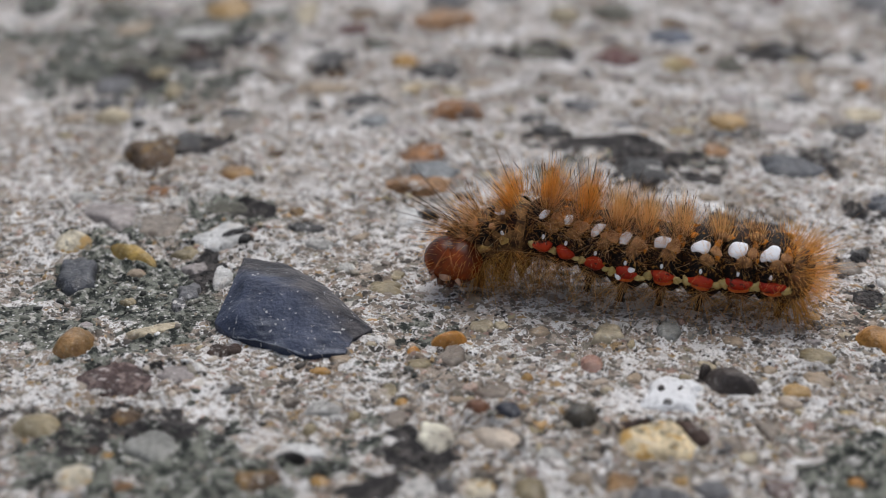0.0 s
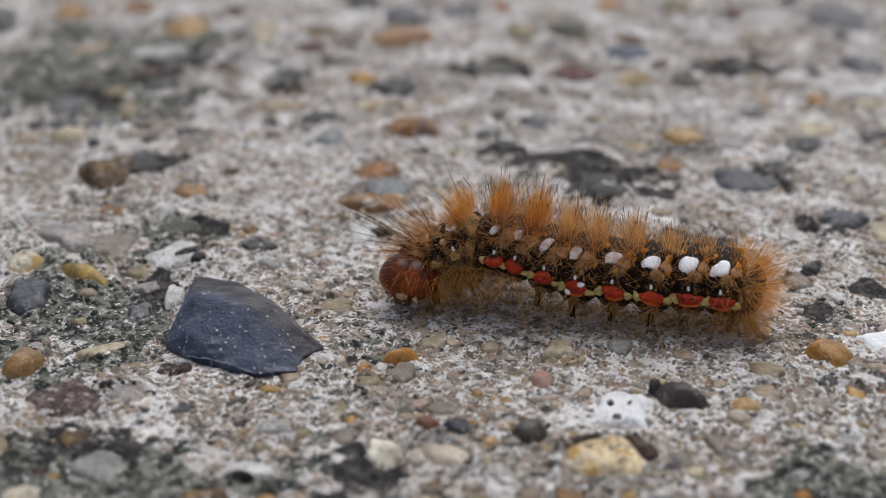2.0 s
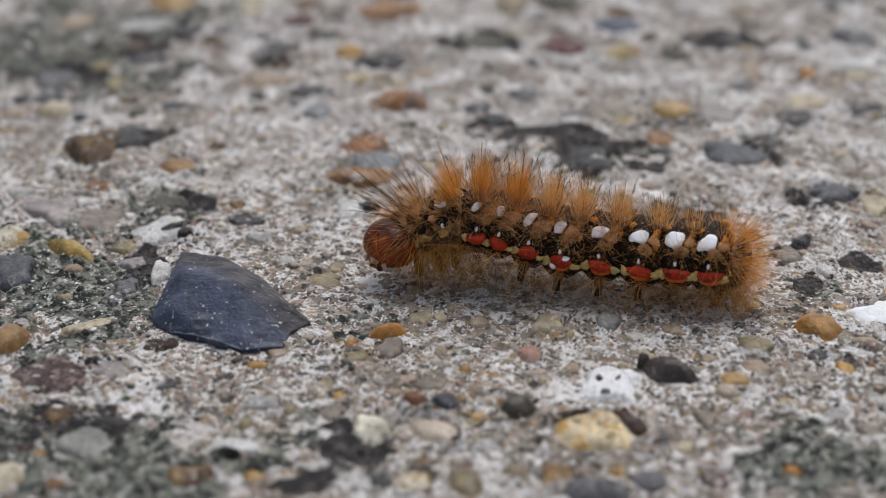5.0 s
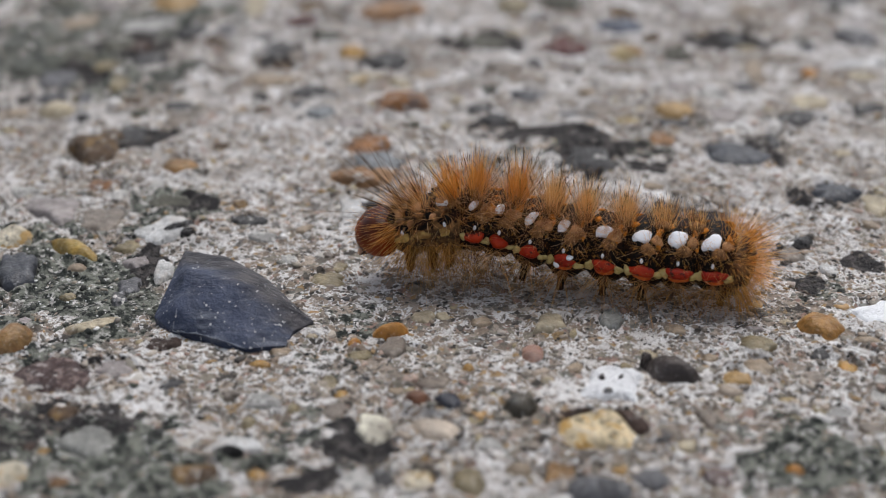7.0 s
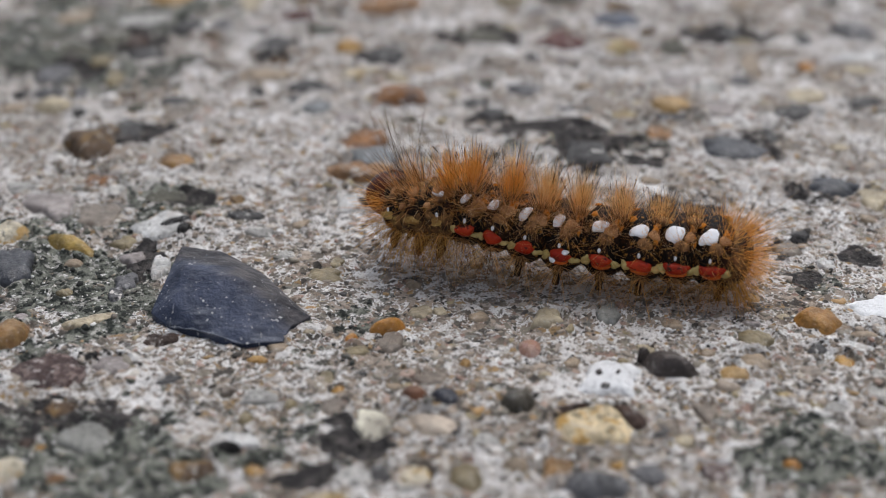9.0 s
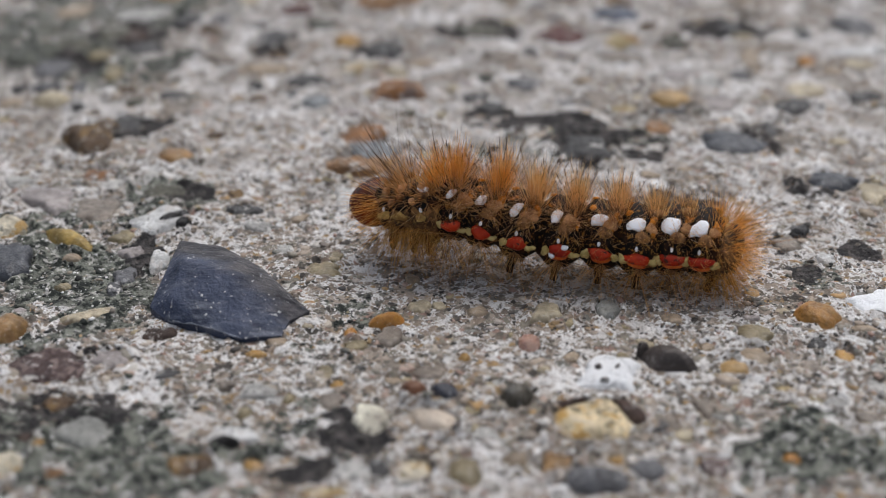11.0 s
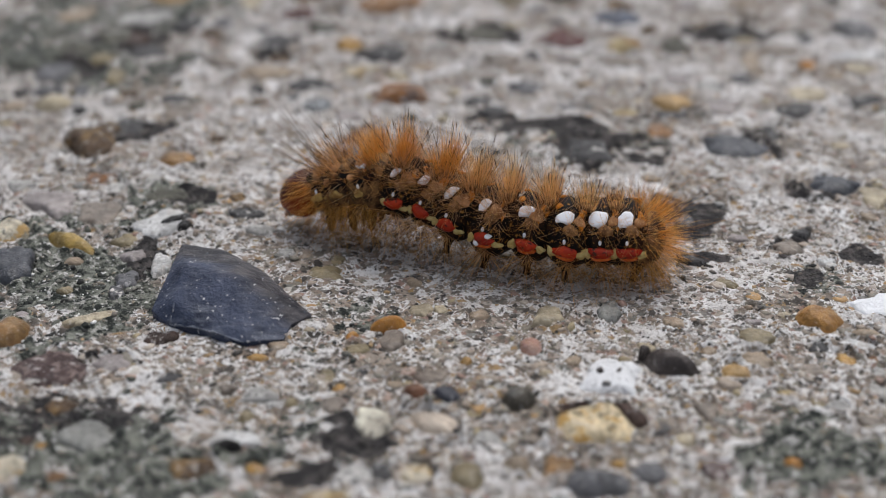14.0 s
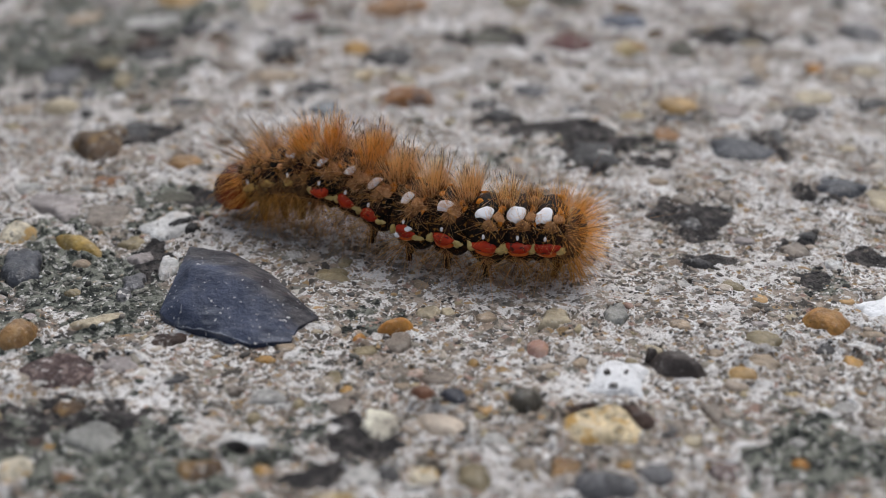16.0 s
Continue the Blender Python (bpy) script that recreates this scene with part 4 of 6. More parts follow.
def barrel(length, r, seed, fall=0.3, flat=0.92):
    """A plump segment of skin along x, in millimetres."""
    verts, faces = [], []
    nr, ns = 15, 36
    for i in range(nr):
        u = i / (nr - 1) * 2 - 1
        x = u * length / 2
        rr = r * (1 - fall * abs(u) ** 2.4 - 0.03 * math.cos(u * 9))
        if i in (0, nr - 1):
            rr *= 0.7
        for k in range(ns):
            th = k * 2 * math.pi / ns
            q = 1 + 0.05 * noise.noise(Vector((x * 1.3 + seed, math.cos(th) * r * 0.9, math.sin(th) * r * 0.9)))
            verts.append((x * MM, rr * q * math.cos(th) * MM, rr * q * math.sin(th) * (1 if math.sin(th) > 0 else flat) * MM))
    for i in range(nr - 1):
        for k in range(ns):
            a, b = i * ns + k, i * ns + (k + 1) % ns
            faces.append((a, b, b + ns, a + ns))
    faces += [tuple(range(ns - 1, -1, -1)), tuple(range((nr - 1) * ns, nr * ns))]
    return verts, faces


def band(name, parent, r, x, a0, a1, half, material):
    """A raised stripe across the back of a segment."""
    verts, faces = [], []
    n = 22
    for i in range(n + 1):
        th = radians(a0 + (a1 - a0) * i / n)
        wig = 0.16 * math.sin(i * 1.7 + x) + 0.1 * math.sin(i * 0.8)
        for k, (dx, lift) in enumerate(((-half, -0.05), (-half * 0.5, 0.1), (half * 0.5, 0.1), (half, -0.05))):
            rr = r * (1.0 - 0.045 * (x + dx) ** 2 / 2.2) + lift + 0.03
            verts.append(((x + dx + wig) * MM, rr * math.cos(th) * MM, rr * math.sin(th) * MM))
    for i in range(n):
        for k in range(3):
            a = i * 4 + k
            faces.append((a, a + 1, a + 5, a + 4))
    return part(name, mesh_of(name, verts, faces, material), parent, "")


def tube(name, parent, points, radii, material, label="", sides=9):
    verts, faces = [], []
    pts = [Vector(p) for p in points]
    for i, p in enumerate(pts):
        d = (pts[min(i + 1, len(pts) - 1)] - pts[max(i - 1, 0)]).normalized()
        u = d.orthogonal().normalized()
        w = d.cross(u)
        for k in range(sides):
            an = k * 2 * math.pi / sides
            verts.append((p + (u * math.cos(an) + w * math.sin(an)) * radii[i]) * MM)
    for i in range(len(pts) - 1):
        for k in range(sides):
            a, b = i * sides + k, i * sides + (k + 1) % sides
            faces.append((a, b, b + sides, a + sides))
    faces += [tuple(range(sides - 1, -1, -1)), tuple(range((len(pts) - 1) * sides, len(pts) * sides))]
    return part(name, mesh_of(name, verts, faces, material), parent, label)


def dome(name, parent, centre, r, material, label=""):
    q = BALL2[0] * 1.6 + RNG.uniform(0, 40, 3)
    lump = 0.72 + 0.56 * bumps(q[:, 0] + q[:, 2] * 0.6, q[:, 1] - q[:, 2] * 0.8, 0.8, 9)
    v = BALL2[0] * lump[:, None] * (np.array(r) if hasattr(r, "__len__") else r) + np.array(centre)
    return part(name, mesh_of(name, v * MM, BALL2[1], material), parent, label)


# ---- the flint chip ----
def flint_chip():
    """A thick tilted flake: a sloping top face with a weathered bevel, and broken sides."""
    rim = [(-24.15, -5.27, 2.7), (-20.33, -6.39, 2.7), (-16.01, -9.38, 1.9), (-11.38, -14.53, 0.5), (-13.18, -16.02, 0.4), (-13.66, -18.19, 0.1), (-17.10, -18.75, 0.1), (-21.24, -16.87, 0.4), (-24.01, -15.67, 0.1), (-26.03, -13.56, 0.3), (-24.98, -10.83, 1.9)]
    ridge = [(-23.16, -10.62, 3.3), (-18.19, -12.28, 3.4), (-13.65, -14.34, 1.9), (-23.66, -14.46, 1.7)]
    cx = sum(p[0] for p in rim) / len(rim)
    cy = sum(p[1] for p in rim) / len(rim)
    bm = bmesh.new()
    up = [bm.verts.new(((x - cx) * MM, (y - cy) * MM, z * MM)) for x, y, z in rim]
    mid = [bm.verts.new(((x - cx) * MM, (y - cy) * MM, z * MM)) for x, y, z in ridge]
    low = [bm.verts.new((v.co.x * 0.97, v.co.y * 0.97, -0.8 * MM)) for v in up]
    n = len(up)
    # weathered upper band, main face, small left facet
    bm.faces.new(up[0:4] + [mid[2], mid[1], mid[0]])
    bm.faces.new([mid[0], mid[1], mid[2], up[3]] + up[4:9] + [mid[3]])
    bm.faces.new([up[0], mid[0], mid[3], up[8], up[9], up[10]])
    bm.faces.new(low[::-1])
    for i in range(n):
        j = (i + 1) % n
        bm.faces.new((low[i], low[j], up[j], up[i]))
    bmesh.ops.recalc_face_normals(bm, faces=bm.faces)
    bmesh.ops.triangulate(bm, faces=bm.faces)
    for _ in range(4):
        bmesh.ops.subdivide_edges(bm, edges=[e for e in bm.edges if e.calc_length() > 0.9 * MM], cuts=1)
        bmesh.ops.triangulate(bm, faces=bm.faces)
    bmesh.ops.smooth_vert(bm, verts=bm.verts, factor=0.3, use_axis_x=True, use_axis_y=True, use_axis_z=True)
    for v in bm.verts:
        k = noise.noise(v.co * 230) * 0.26 + noise.noise(v.co * 700) * 0.11
        v.co += Vector((0.3 * k, -0.3 * k, k)) * MM
    me = bpy.data.meshes.new("flint_chip")
    bm.to_mesh(me)
    bm.free()
    me.materials.append(MAT_SLATE)
    me.polygons.foreach_set("use_smooth", [True] * len(me.polygons))
    me.set_sharp_from_angle(angle=radians(28))
    ob = new("flint_chip", me)
    ob.location = (cx * MM, cy * MM, 0)
    mm = lambda v, dz=0.0: ((v[0] - cx), (v[1] - cy), v[2] + dz)
    # thin pale tubes imitate light caught on the left and lower edges
    for pts in ((ridge[3], rim[8]), (rim[8], rim[7], rim[6])):
        path = [Vector(mm(p, 0.02)).lerp(Vector(mm(q, 0.02)), k / 6) for p, q in zip(pts, pts[1:]) for k in range(6)] + [Vector(mm(pts[-1], 0.02))]
        path = [p + Vector((noise.noise(p * 1.3), noise.noise(p * 1.7), noise.noise(p * 2.1))) * 0.16 for p in path]
        tube("chipped_edge", ob, path, [0.03] + [0.065 + 0.045 * math.sin(k * 2.1) for k in range(len(path) - 2)] + [0.03], MAT_EDGE_LIGHT, "pale highlight along the edge")
    return tagged(ob, "blue-black broken flint chip with pale edge highlights, lying on concrete", "stone chip")


flint_chip()


def segment(key, name, length, r, material, label):
    v, f = barrel(length, r, len(SEG) * 3.7, 0.4)
    SEG[key] = part(name, mesh_of(name, v, f, material), caterpillar, label)
    return SEG[key]


def proleg(seg, r, side, drop):
    # black skin colour stands in for the shade the prolegs are lost in
    tube("proleg", seg, [(0, side * 1.5, -r * 0.55), (0.1, side * 1.75, -r * 0.8), (0.15, side * 1.8, -drop + 0.5), (0.15, side * 1.8, -drop + 0.05)],
         [0.7, 0.5, 0.30, 0.36], MAT_SKIN, "short fleshy proleg, coloured dark as if in shade")


def fuzz(seg, r, length, count, lo=-18, hi=84):
    """Short tangled hairs all over the flanks."""
    th, x, side = np.radians(RNG.uniform(lo, hi, count)), RNG.uniform(-1, 1, count) * length * 0.45, RNG.choice([-1, 1], count)
    base = np.array([skin_point(a, t, r, -0.05, q) for a, t, q in zip(x, th, side)])
    way = np.stack([np.zeros(count), side * np.cos(th), np.sin(th)], 1) * 0.7 + RNG.normal(size=(count, 3)) * 0.65
    long, thin, bend = RNG.uniform(0.7, 2.6, count), RNG.uniform(0.010, 0.018, count), RNG.normal(size=(count, 3)) * 0.3
    k = count * 2 // 5
    for part_of, material, label in ((slice(0, k), HAIR_STRAW, "fine straw-coloured hairs"), (slice(k, count), HAIR_BROWN, "fine tangled brown hairs")):
        me = hair_mesh("flank_hairs", base[part_of], way[part_of], long[part_of], thin[part_of], material, bend[part_of])
        part("flank_hairs", me, seg, label)


def side_dress(seg, r, i, k):
    """What a segment bears on each side: red and yellow spots, a white breathing pore, warts and fans of bristles."""
    for side in (1, -1):
        patch("pore_surround", seg, r, 0.05, 17, 0.85, 0.55, 0.04, MAT_SKIN, side)
        patch("red_spot", seg, r, 0.0, -5, 1.18 * k, 0.66, 0.42, MAT_RED, side, "scarlet spot", 0.2)
        if i > 3:
            patch("orange_rim", seg, r, -0.05, -14, 0.92 * k, 0.42, 0.37, MAT_RIM, side, "orange lower edge of the red spot", 0.2)
        patch("yellow_spot", seg, r, -1.38 * k, -11, 0.50 * k, 0.36 * k, 0.22, MAT_YELLOW, side, "pale yellow spot", 0.4)
        patch("yellow_spot", seg, r, 1.30 * k, -8, 0.40 * k, 0.62 * k * k, 0.22, MAT_YELLOW, side, "pale yellow crescent", 0.3)
        patch("breathing_pore", seg, r, 0.12, 13, 0.17, 0.27, 0.16, MAT_WHITE, side, "tiny white oval pore", 0.05)
        w = skin_point(-0.35, radians(31), r, 0.05, side)
        patch("wart", seg, r, -0.35, 31, 0.70, 0.60, 0.36, MAT_WART, side, "brown translucent wart", 0.1)
        tuft("side_tuft", seg, w * 1.04, (0.1, side * 1.0, 0.55), 32, 1.2, 2.4, HAIR_GOLD, 0.6, 0.012, "short tawny hairs")
        w = skin_point(-0.95 if i > 5 else -0.35, radians(45 if i > 5 else 50), r, 0.0, side)
        patch("wart", seg, r, -0.8 if i < 6 else -1.05, 46, 0.75 if i < 6 else 0.55, 0.72 if i < 6 else 0.55, 0.2, MAT_PEACH, side, "peach-coloured hairy wart", 0.2)
        tuft("shoulder_tuft", seg, w, (-0.1, side * 0.75, 0.8), 160 if i < 5 else 110 if i < 6 else 44, 1.1, 1.9 if i < 6 else 1.2, HAIR_PEACH, 1.5 if i < 5 else 0.9, 0.0125, "pale peach hairs")
        w = skin_point(-0.1, radians(-34), r, 0.0, side)
        dome("wart", seg, w, (0.42, 0.3, 0.34), MAT_WART)
        # far-side fans: denser and darker russet, standing in for shade under the body
        tuft("low_tuft", seg, w, (0.0, side * 1.0, -0.72 if side > 0 else -1.1), 46 if side > 0 else 95 if i < 5 else 50, 1.6 if side > 0 else 1.1, 4.9 if i < 3 else 4.5, HAIR_STRAW if side > 0 else HAIR_RUSSET, 0.5, 0.0155, "hairs fanning downwards, straw near, dark russet as shade on the far side", 0.12)
        tuft("low_tuft", seg, skin_point(0.7, radians(-24), r, 0, side), (0.35, side * 1.0, -0.45), 9, 0.7, 4.4, HAIR_GOLD, 0.6, 0.015, "", 0.25)
        # brown belly hairs, their number raised to deepen the shade under the body
        tuft("belly_hairs", seg, skin_point(0.0, radians(-66), r, 0, side), (0.0, side * 0.3, -1.0), 34 if i > 2 else 50, 1.2, 2.9 if i > 2 else 4.4, HAIR_BROWN, 2.2, 0.016, "short brown hairs under the belly")


def abdomen(i, r, length, crest, crest_x, white):
    seg = segment("A%d" % i, "body_segment", length, r, MAT_SKIN, "velvety black body segment with red, white and orange marks")
    fuzz(seg, r, length, 85 if i < 5 else 60, -18, 84 if i < 5 else 42)
    if i < 3:
        for side in (1, -1):
            tuft("flank_tuft", seg, skin_point(1.2, radians(38), r, 0, side), (0.1, side * 1.0, 0.6), 34, 0.9, 1.8, HAIR_RUSSET, 1.3, 0.019, "russet hairs")
    side_dress(seg, r, i, (0.78, 0.8, 0.9, 0.95)[i - 1] if i < 5 else 1.0)
    for side in (1, -1):
        patch("white_spot", seg, r, 0.25 if i > 4 else 0.55, 51 if side > 0 else 34, white * (0.62 if i < 5 else 0.90), white * (0.95 if i < 5 else 0.80), 0.09, MAT_WHITE, side, "chalk-white spot", 0.14, 0.8, -0.3)
        patch("orange_mark", seg, r, -1.25, 56, 0.30 if i < 5 else 0.36, 1.2 if i < 5 else 1.4 if i < 8 else 0.6, 0.12, MAT_ORANGE, side, "orange mark", 0.5)
        patch("orange_mark", seg, r, 1.0, 73, 0.42, 0.30, 0.08, MAT_ORANGE, side, "orange mark", 0.3)
    if 4 < i < 8:
        band("orange_band", seg, r, -1.35, 58, 122, 0.27, MAT_ORANGE)
    if i == 4:
        patch("white_egg", seg, r, 0.55, -11, 0.34, 0.36, 0.55, MAT_WHITE, 1, "tiny white egg stuck to the red spot", 0.1)
        patch("white_egg", seg, r, -0.5, 4, 0.36, 0.22, 0.5, MAT_WHITE, 1, "tiny white egg stuck to the skin", 0.1)
    if crest:
        for side in (1, -1):
            w = skin_point(crest_x, radians(77), r, -0.05, side)
            dome("wart", seg, w, (0.8, 0.7, 0.5), MAT_WART)
            tuft("crest_tuft", seg, w, (0.06, side * 0.2, 1.0), (150, 150, 135, 118, 96, 70, 46)[i - 1], 0.27, crest, HAIR_ORANGE if i < 3 else HAIR_TAN, 0.8, 0.0175,
                 "upright brush of rusty orange hairs" if i < 3 else "upright brush of tawny orange hairs")
            tuft("crest_down", seg, skin_point(crest_x, radians(68), r, 0, side), (0.0, side * 0.5, 0.9), 110 if i < 6 else 36, 0.42, crest * 0.72, HAIR_PEACH, 1.25, 0.013,
                 "pale downy hairs at the foot of the brush", 0.0, 0.3)
            tuft("guard_hairs", seg, w, (0.05, side * 0.2, 1.0), 17, 0.45, crest * 1.05, HAIR_DARK, 1.1, 0.012, "dark-tipped hairs", 0.0, 0.25, 2.6)
    if 3 <= i <= 6:
        for side in (1, -1):
            proleg(seg, r, side, 4.1)


def thorax(key, r, length, crest, label):
    seg = segment(key, "neck_segment", length, r, MAT_COLLAR, label)
    front = key == "T1"
    fuzz(seg, r, length, 95, -45)
    for side in (1, -1):
        patch("yellow_spot", seg, r, 0.2, 4, 0.85 if key != "T3" else 0.6, 0.38, 0.2, MAT_CHEEK, side, "dull ochre-yellow spot", 0.3)
        patch("pore_surround", seg, r, 0.0, 24, 0.8, 0.5, 0.06, MAT_SKIN, side)
        if key != "T2":
            patch("breathing_pore", seg, r, 0.1, 18, 0.17, 0.27, 0.16, MAT_WHITE, side, "tiny white oval pore", 0.05)
        if key == "T3":
            patch("white_spot", seg, r, 0.1, 58, 0.6, 0.45, 0.12, MAT_WHITE, side, "small white spot")
        patch("dark_mark", seg, r, -0.95, 36, 0.5, 0.95, 0.05, MAT_SKIN, side, "", 0.3)
        patch("dark_mark", seg, r, 0.9, 58, 0.4, 0.7, 0.05, MAT_SKIN, side, "", 0.3)
        patch("pale_mark", seg, r, 0.15, 62, 0.55, 0.5, 0.25, MAT_PEACH, side, "peach-coloured wart", 0.25)
        patch("pale_mark", seg, r, 1.0, 33, 0.36, 0.42, 0.2, MAT_PEACH, side, "peach-coloured wart", 0.25)
        w = skin_point(0.0, radians(42), r, 0.05, side)
        dome("wart", seg, w, (0.48, 0.36, 0.36), MAT_WART, "tan hairy wart")
        tuft("side_tuft", seg, w, (0.3, side * 0.8, 0.6), 28, 0.9, 2.5, HAIR_STRAW, 0.9, 0.019, "straw-coloured hairs")
        tuft("shoulder_tuft", seg, skin_point(-0.9, radians(52), r, 0, side), (-0.1, side * 0.8, 0.8), 20, 0.65, 2.0, HAIR_STRAW, 1.0, 0.018, "straw-coloured hairs")
        w = skin_point(-0.9 if key == "T3" else 0.0, radians(72), r, 0.0, side)
        tuft("crest_tuft", seg, w, (0.42 if front else 0.12, side * 0.3, 1.0), 30 if front else 50 if key == "T2" else 150, 0.45 if key != "T3" else 0.26, crest, HAIR_STRAW if key != "T3" else HAIR_ORANGE, 1.1, 0.020, "upright tawny hairs")
        tuft("guard_hairs", seg, w, (0.75 if front else 0.3, side * 0.25, 0.9), 16 if front else 10, 0.45, crest * (2.9 if front else 1.9), HAIR_DARK, 0.9, 0.022, "long dark hairs", 0.0, 0.3)
        w = skin_point(-0.6 if front else 0.0, radians(-28), r, 0.0, side)
        tuft("low_tuft", seg, w, (0.4 if front else 0.15, side * 0.8, -0.75), 70, 0.95, 4.2, HAIR_GOLD, 0.9, 0.016, "golden-brown hairs hanging down", 0.15)
        tuft("belly_hairs", seg, skin_point(0.0, radians(-66), r, 0, side), (0.0, side * 0.3, -1.0), 60, 1.1, 4.3, HAIR_RUSSET, 1.8, 0.016, "brown hairs under the neck")
        if key == "T3":
            tuft("flank_tuft", seg, skin_point(-1.3, radians(30), r, 0, side), (-0.2, side * 1.0, 0.55), 36, 0.9, 2.0, HAIR_RUSSET, 1.3, 0.019, "russet hairs")
        if front:
            tuft("collar_hairs", seg, skin_point(0.9, radians(20), r, 0, side), (1.0, side * 0.75, -0.05), 96, 0.5, 3.2, HAIR_ORANGE, 1.5, 0.017, "rusty hairs combed forward over the head")
        tube("true_leg", seg, [(0.1, side * 0.9, -r * 0.75), (0.35, side * 1.3, -r - 0.5), (0.6, side * 1.15, -r - 1.2), (0.8, side * 1.0, -r - 1.6)],
             [0.55, 0.46, 0.32, 0.1], MAT_LEG, "small jointed amber leg")


def tail_end():
    seg = segment("tail", "tail_segment", 3.8, 2.75, MAT_COLLAR, "blunt hairy tail end")
    r = 2.75
    for side in (1, -1):
        patch("pink_mark", seg, r, -0.2, 22, 0.5, 0.36, 0.15, MAT_WART, side, "pinkish tan mark")
        patch("orange_mark", seg, r, 1.0, -8, 0.6, 0.42, 0.2, MAT_ORANGE, side)
        for x, deg, ax, n in ((0.6, 70, (-0.15, 0.25, 1.0), 82), (-0.8, 62, (-0.6, 0.45, 0.8), 82), (-1.2, 30, (-0.8, 0.8, 0.4), 82),
                              (-1.3, 2, (-0.85, 0.8, -0.05), 82), (-1.0, -28, (-0.7, 0.7, -0.6), 93), (0.2, -34, (-0.15, 0.8, -0.8), 66), (-1.3, -48, (-0.45, 0.5, -1.0), 90), (0.3, 28, (-0.1, 1.0, 0.5), 60)):
            w = skin_point(x, radians(deg), r, -0.1, side)
            tuft("tail_tuft", seg, w, (ax[0], side * ax[1], ax[2]), n * 3 // 4, 0.55, 2.9, HAIR_ORANGE if deg > 0 else HAIR_GOLD, 1.1, 0.0155, "bushy golden-brown tail hairs")
        tuft("guard_hairs", seg, skin_point(-1.0, radians(35), r, 0, side), (-1.0, side * 0.5, 0.5), 10, 0.45, 8.0, HAIR_BROWN, 0.8, 0.015, "long fine hairs")
        proleg(seg, r, side, 3.5)
    tuft("tail_tuft", seg, (-2.0, 0, 0.3), (-1, 0, 0.15), 125, 0.8, 2.7, HAIR_ORANGE, 1.3, 0.0165, "bushy golden-brown tail hairs")


def head():
    v = BALL4[0].copy()
    grooved = np.exp(-(v[:, 1] / 0.11) ** 2) * np.clip(v[:, 0] * 0.4 + v[:, 2] * 0.8 + 0.25, 0, 1)
    v = v * (1 - 0.085 * grooved)[:, None]
    lobes = 1 + 0.05 * np.exp(-((np.abs(v[:, 1]) - 0.5) / 0.3) ** 2) * (v[:, 2] > -0.2)
    v = v * lobes[:, None]
    v[:, 0] *= np.where(v[:, 0] > 0, 0.92, 0.8)
    v = v * np.array([2.6, 2.85, 2.22])
    capsule = part("head", mesh_of("head", v * MM, BALL4[1], MAT_HEAD), caterpillar, "glossy chestnut-brown head capsule")
    SEG["head"] = capsule

    def on(y, z, out=0.02):
        x = 2.6 * 0.92 * math.sqrt(max(0.0, 1 - (y / 2.85) ** 2 - (z / 2.22) ** 2))
        q = Vector((x, y, z))
        return q + q.normalized() * out
    rows = [[on(q * (0.05 + 0.21 * k), 1.75 - 0.46 * k, 0.05) * MM for q in (-1, -0.5, 0, 0.5, 1)] for k in range(6)]
    verts = [p for row in rows for p in row]
    faces = [(k * 5 + j, k * 5 + 5 + j, k * 5 + 6 + j, k * 5 + 1 + j) for k in range(5) for j in range(4)]
    part("face_plate", mesh_of("face_plate", verts, faces, MAT_FACE), capsule, "paler triangular face plate")
    for side in (1, -1):
        tube("suture", capsule, [on(side * (0.08 + 0.22 * k), 1.8 - 0.47 * k) for k in range(6)], [0.04, 0.07, 0.09, 0.09, 0.08, 0.05], MAT_SUTURE, "pale line beside the face plate")
        tube("antenna", capsule, [on(side * 1.05, -0.95), on(side * 1.15, -1.08, 0.3), on(side * 1.2, -1.16, 0.55)], [0.26, 0.2, 0.08], MAT_LIP, "stubby pale antenna")
        tube("mandible", capsule, [on(side * 0.55, -1.2, -0.1), on(side * 0.42, -1.42, 0.35), on(side * 0.12, -1.55, 0.42)], [0.42, 0.34, 0.12], MAT_MOUTH, "dark jaw")
        for k in range(5):
            an = radians(200 + k * 32)
            dome("eye", capsule, on(side * (1.6 + 0.28 * math.cos(an)), -0.95 + 0.28 * math.sin(an), 0.02), 0.1, MAT_MOUTH)
        tuft("face_hairs", capsule, on(side * 1.55, 0.1), (0.75, side * 0.75, -0.05), 7, 0.5, 1.3, HAIR_ORANGE, 1.9, 0.013, "fine rusty hairs")
        tuft("face_hairs", capsule, on(side * 1.1, 1.3), (0.7, side * 0.6, 0.5), 5, 0.6, 1.8, HAIR_GOLD, 1.5, 0.013)
    v = BALL2[0] * np.array([0.28, 0.62, 0.42]) + np.array(on(0, -0.82, 0.0))
    part("upper_lip", mesh_of("upper_lip", v * MM, BALL2[1], MAT_LIP), capsule, "pale upper lip")
    v = BALL2[0] * np.array([0.4, 0.5, 0.3]) + np.array((1.25, 0, -1.62))
    part("lower_lip", mesh_of("lower_lip", v * MM, BALL2[1], MAT_SUTURE), capsule, "")


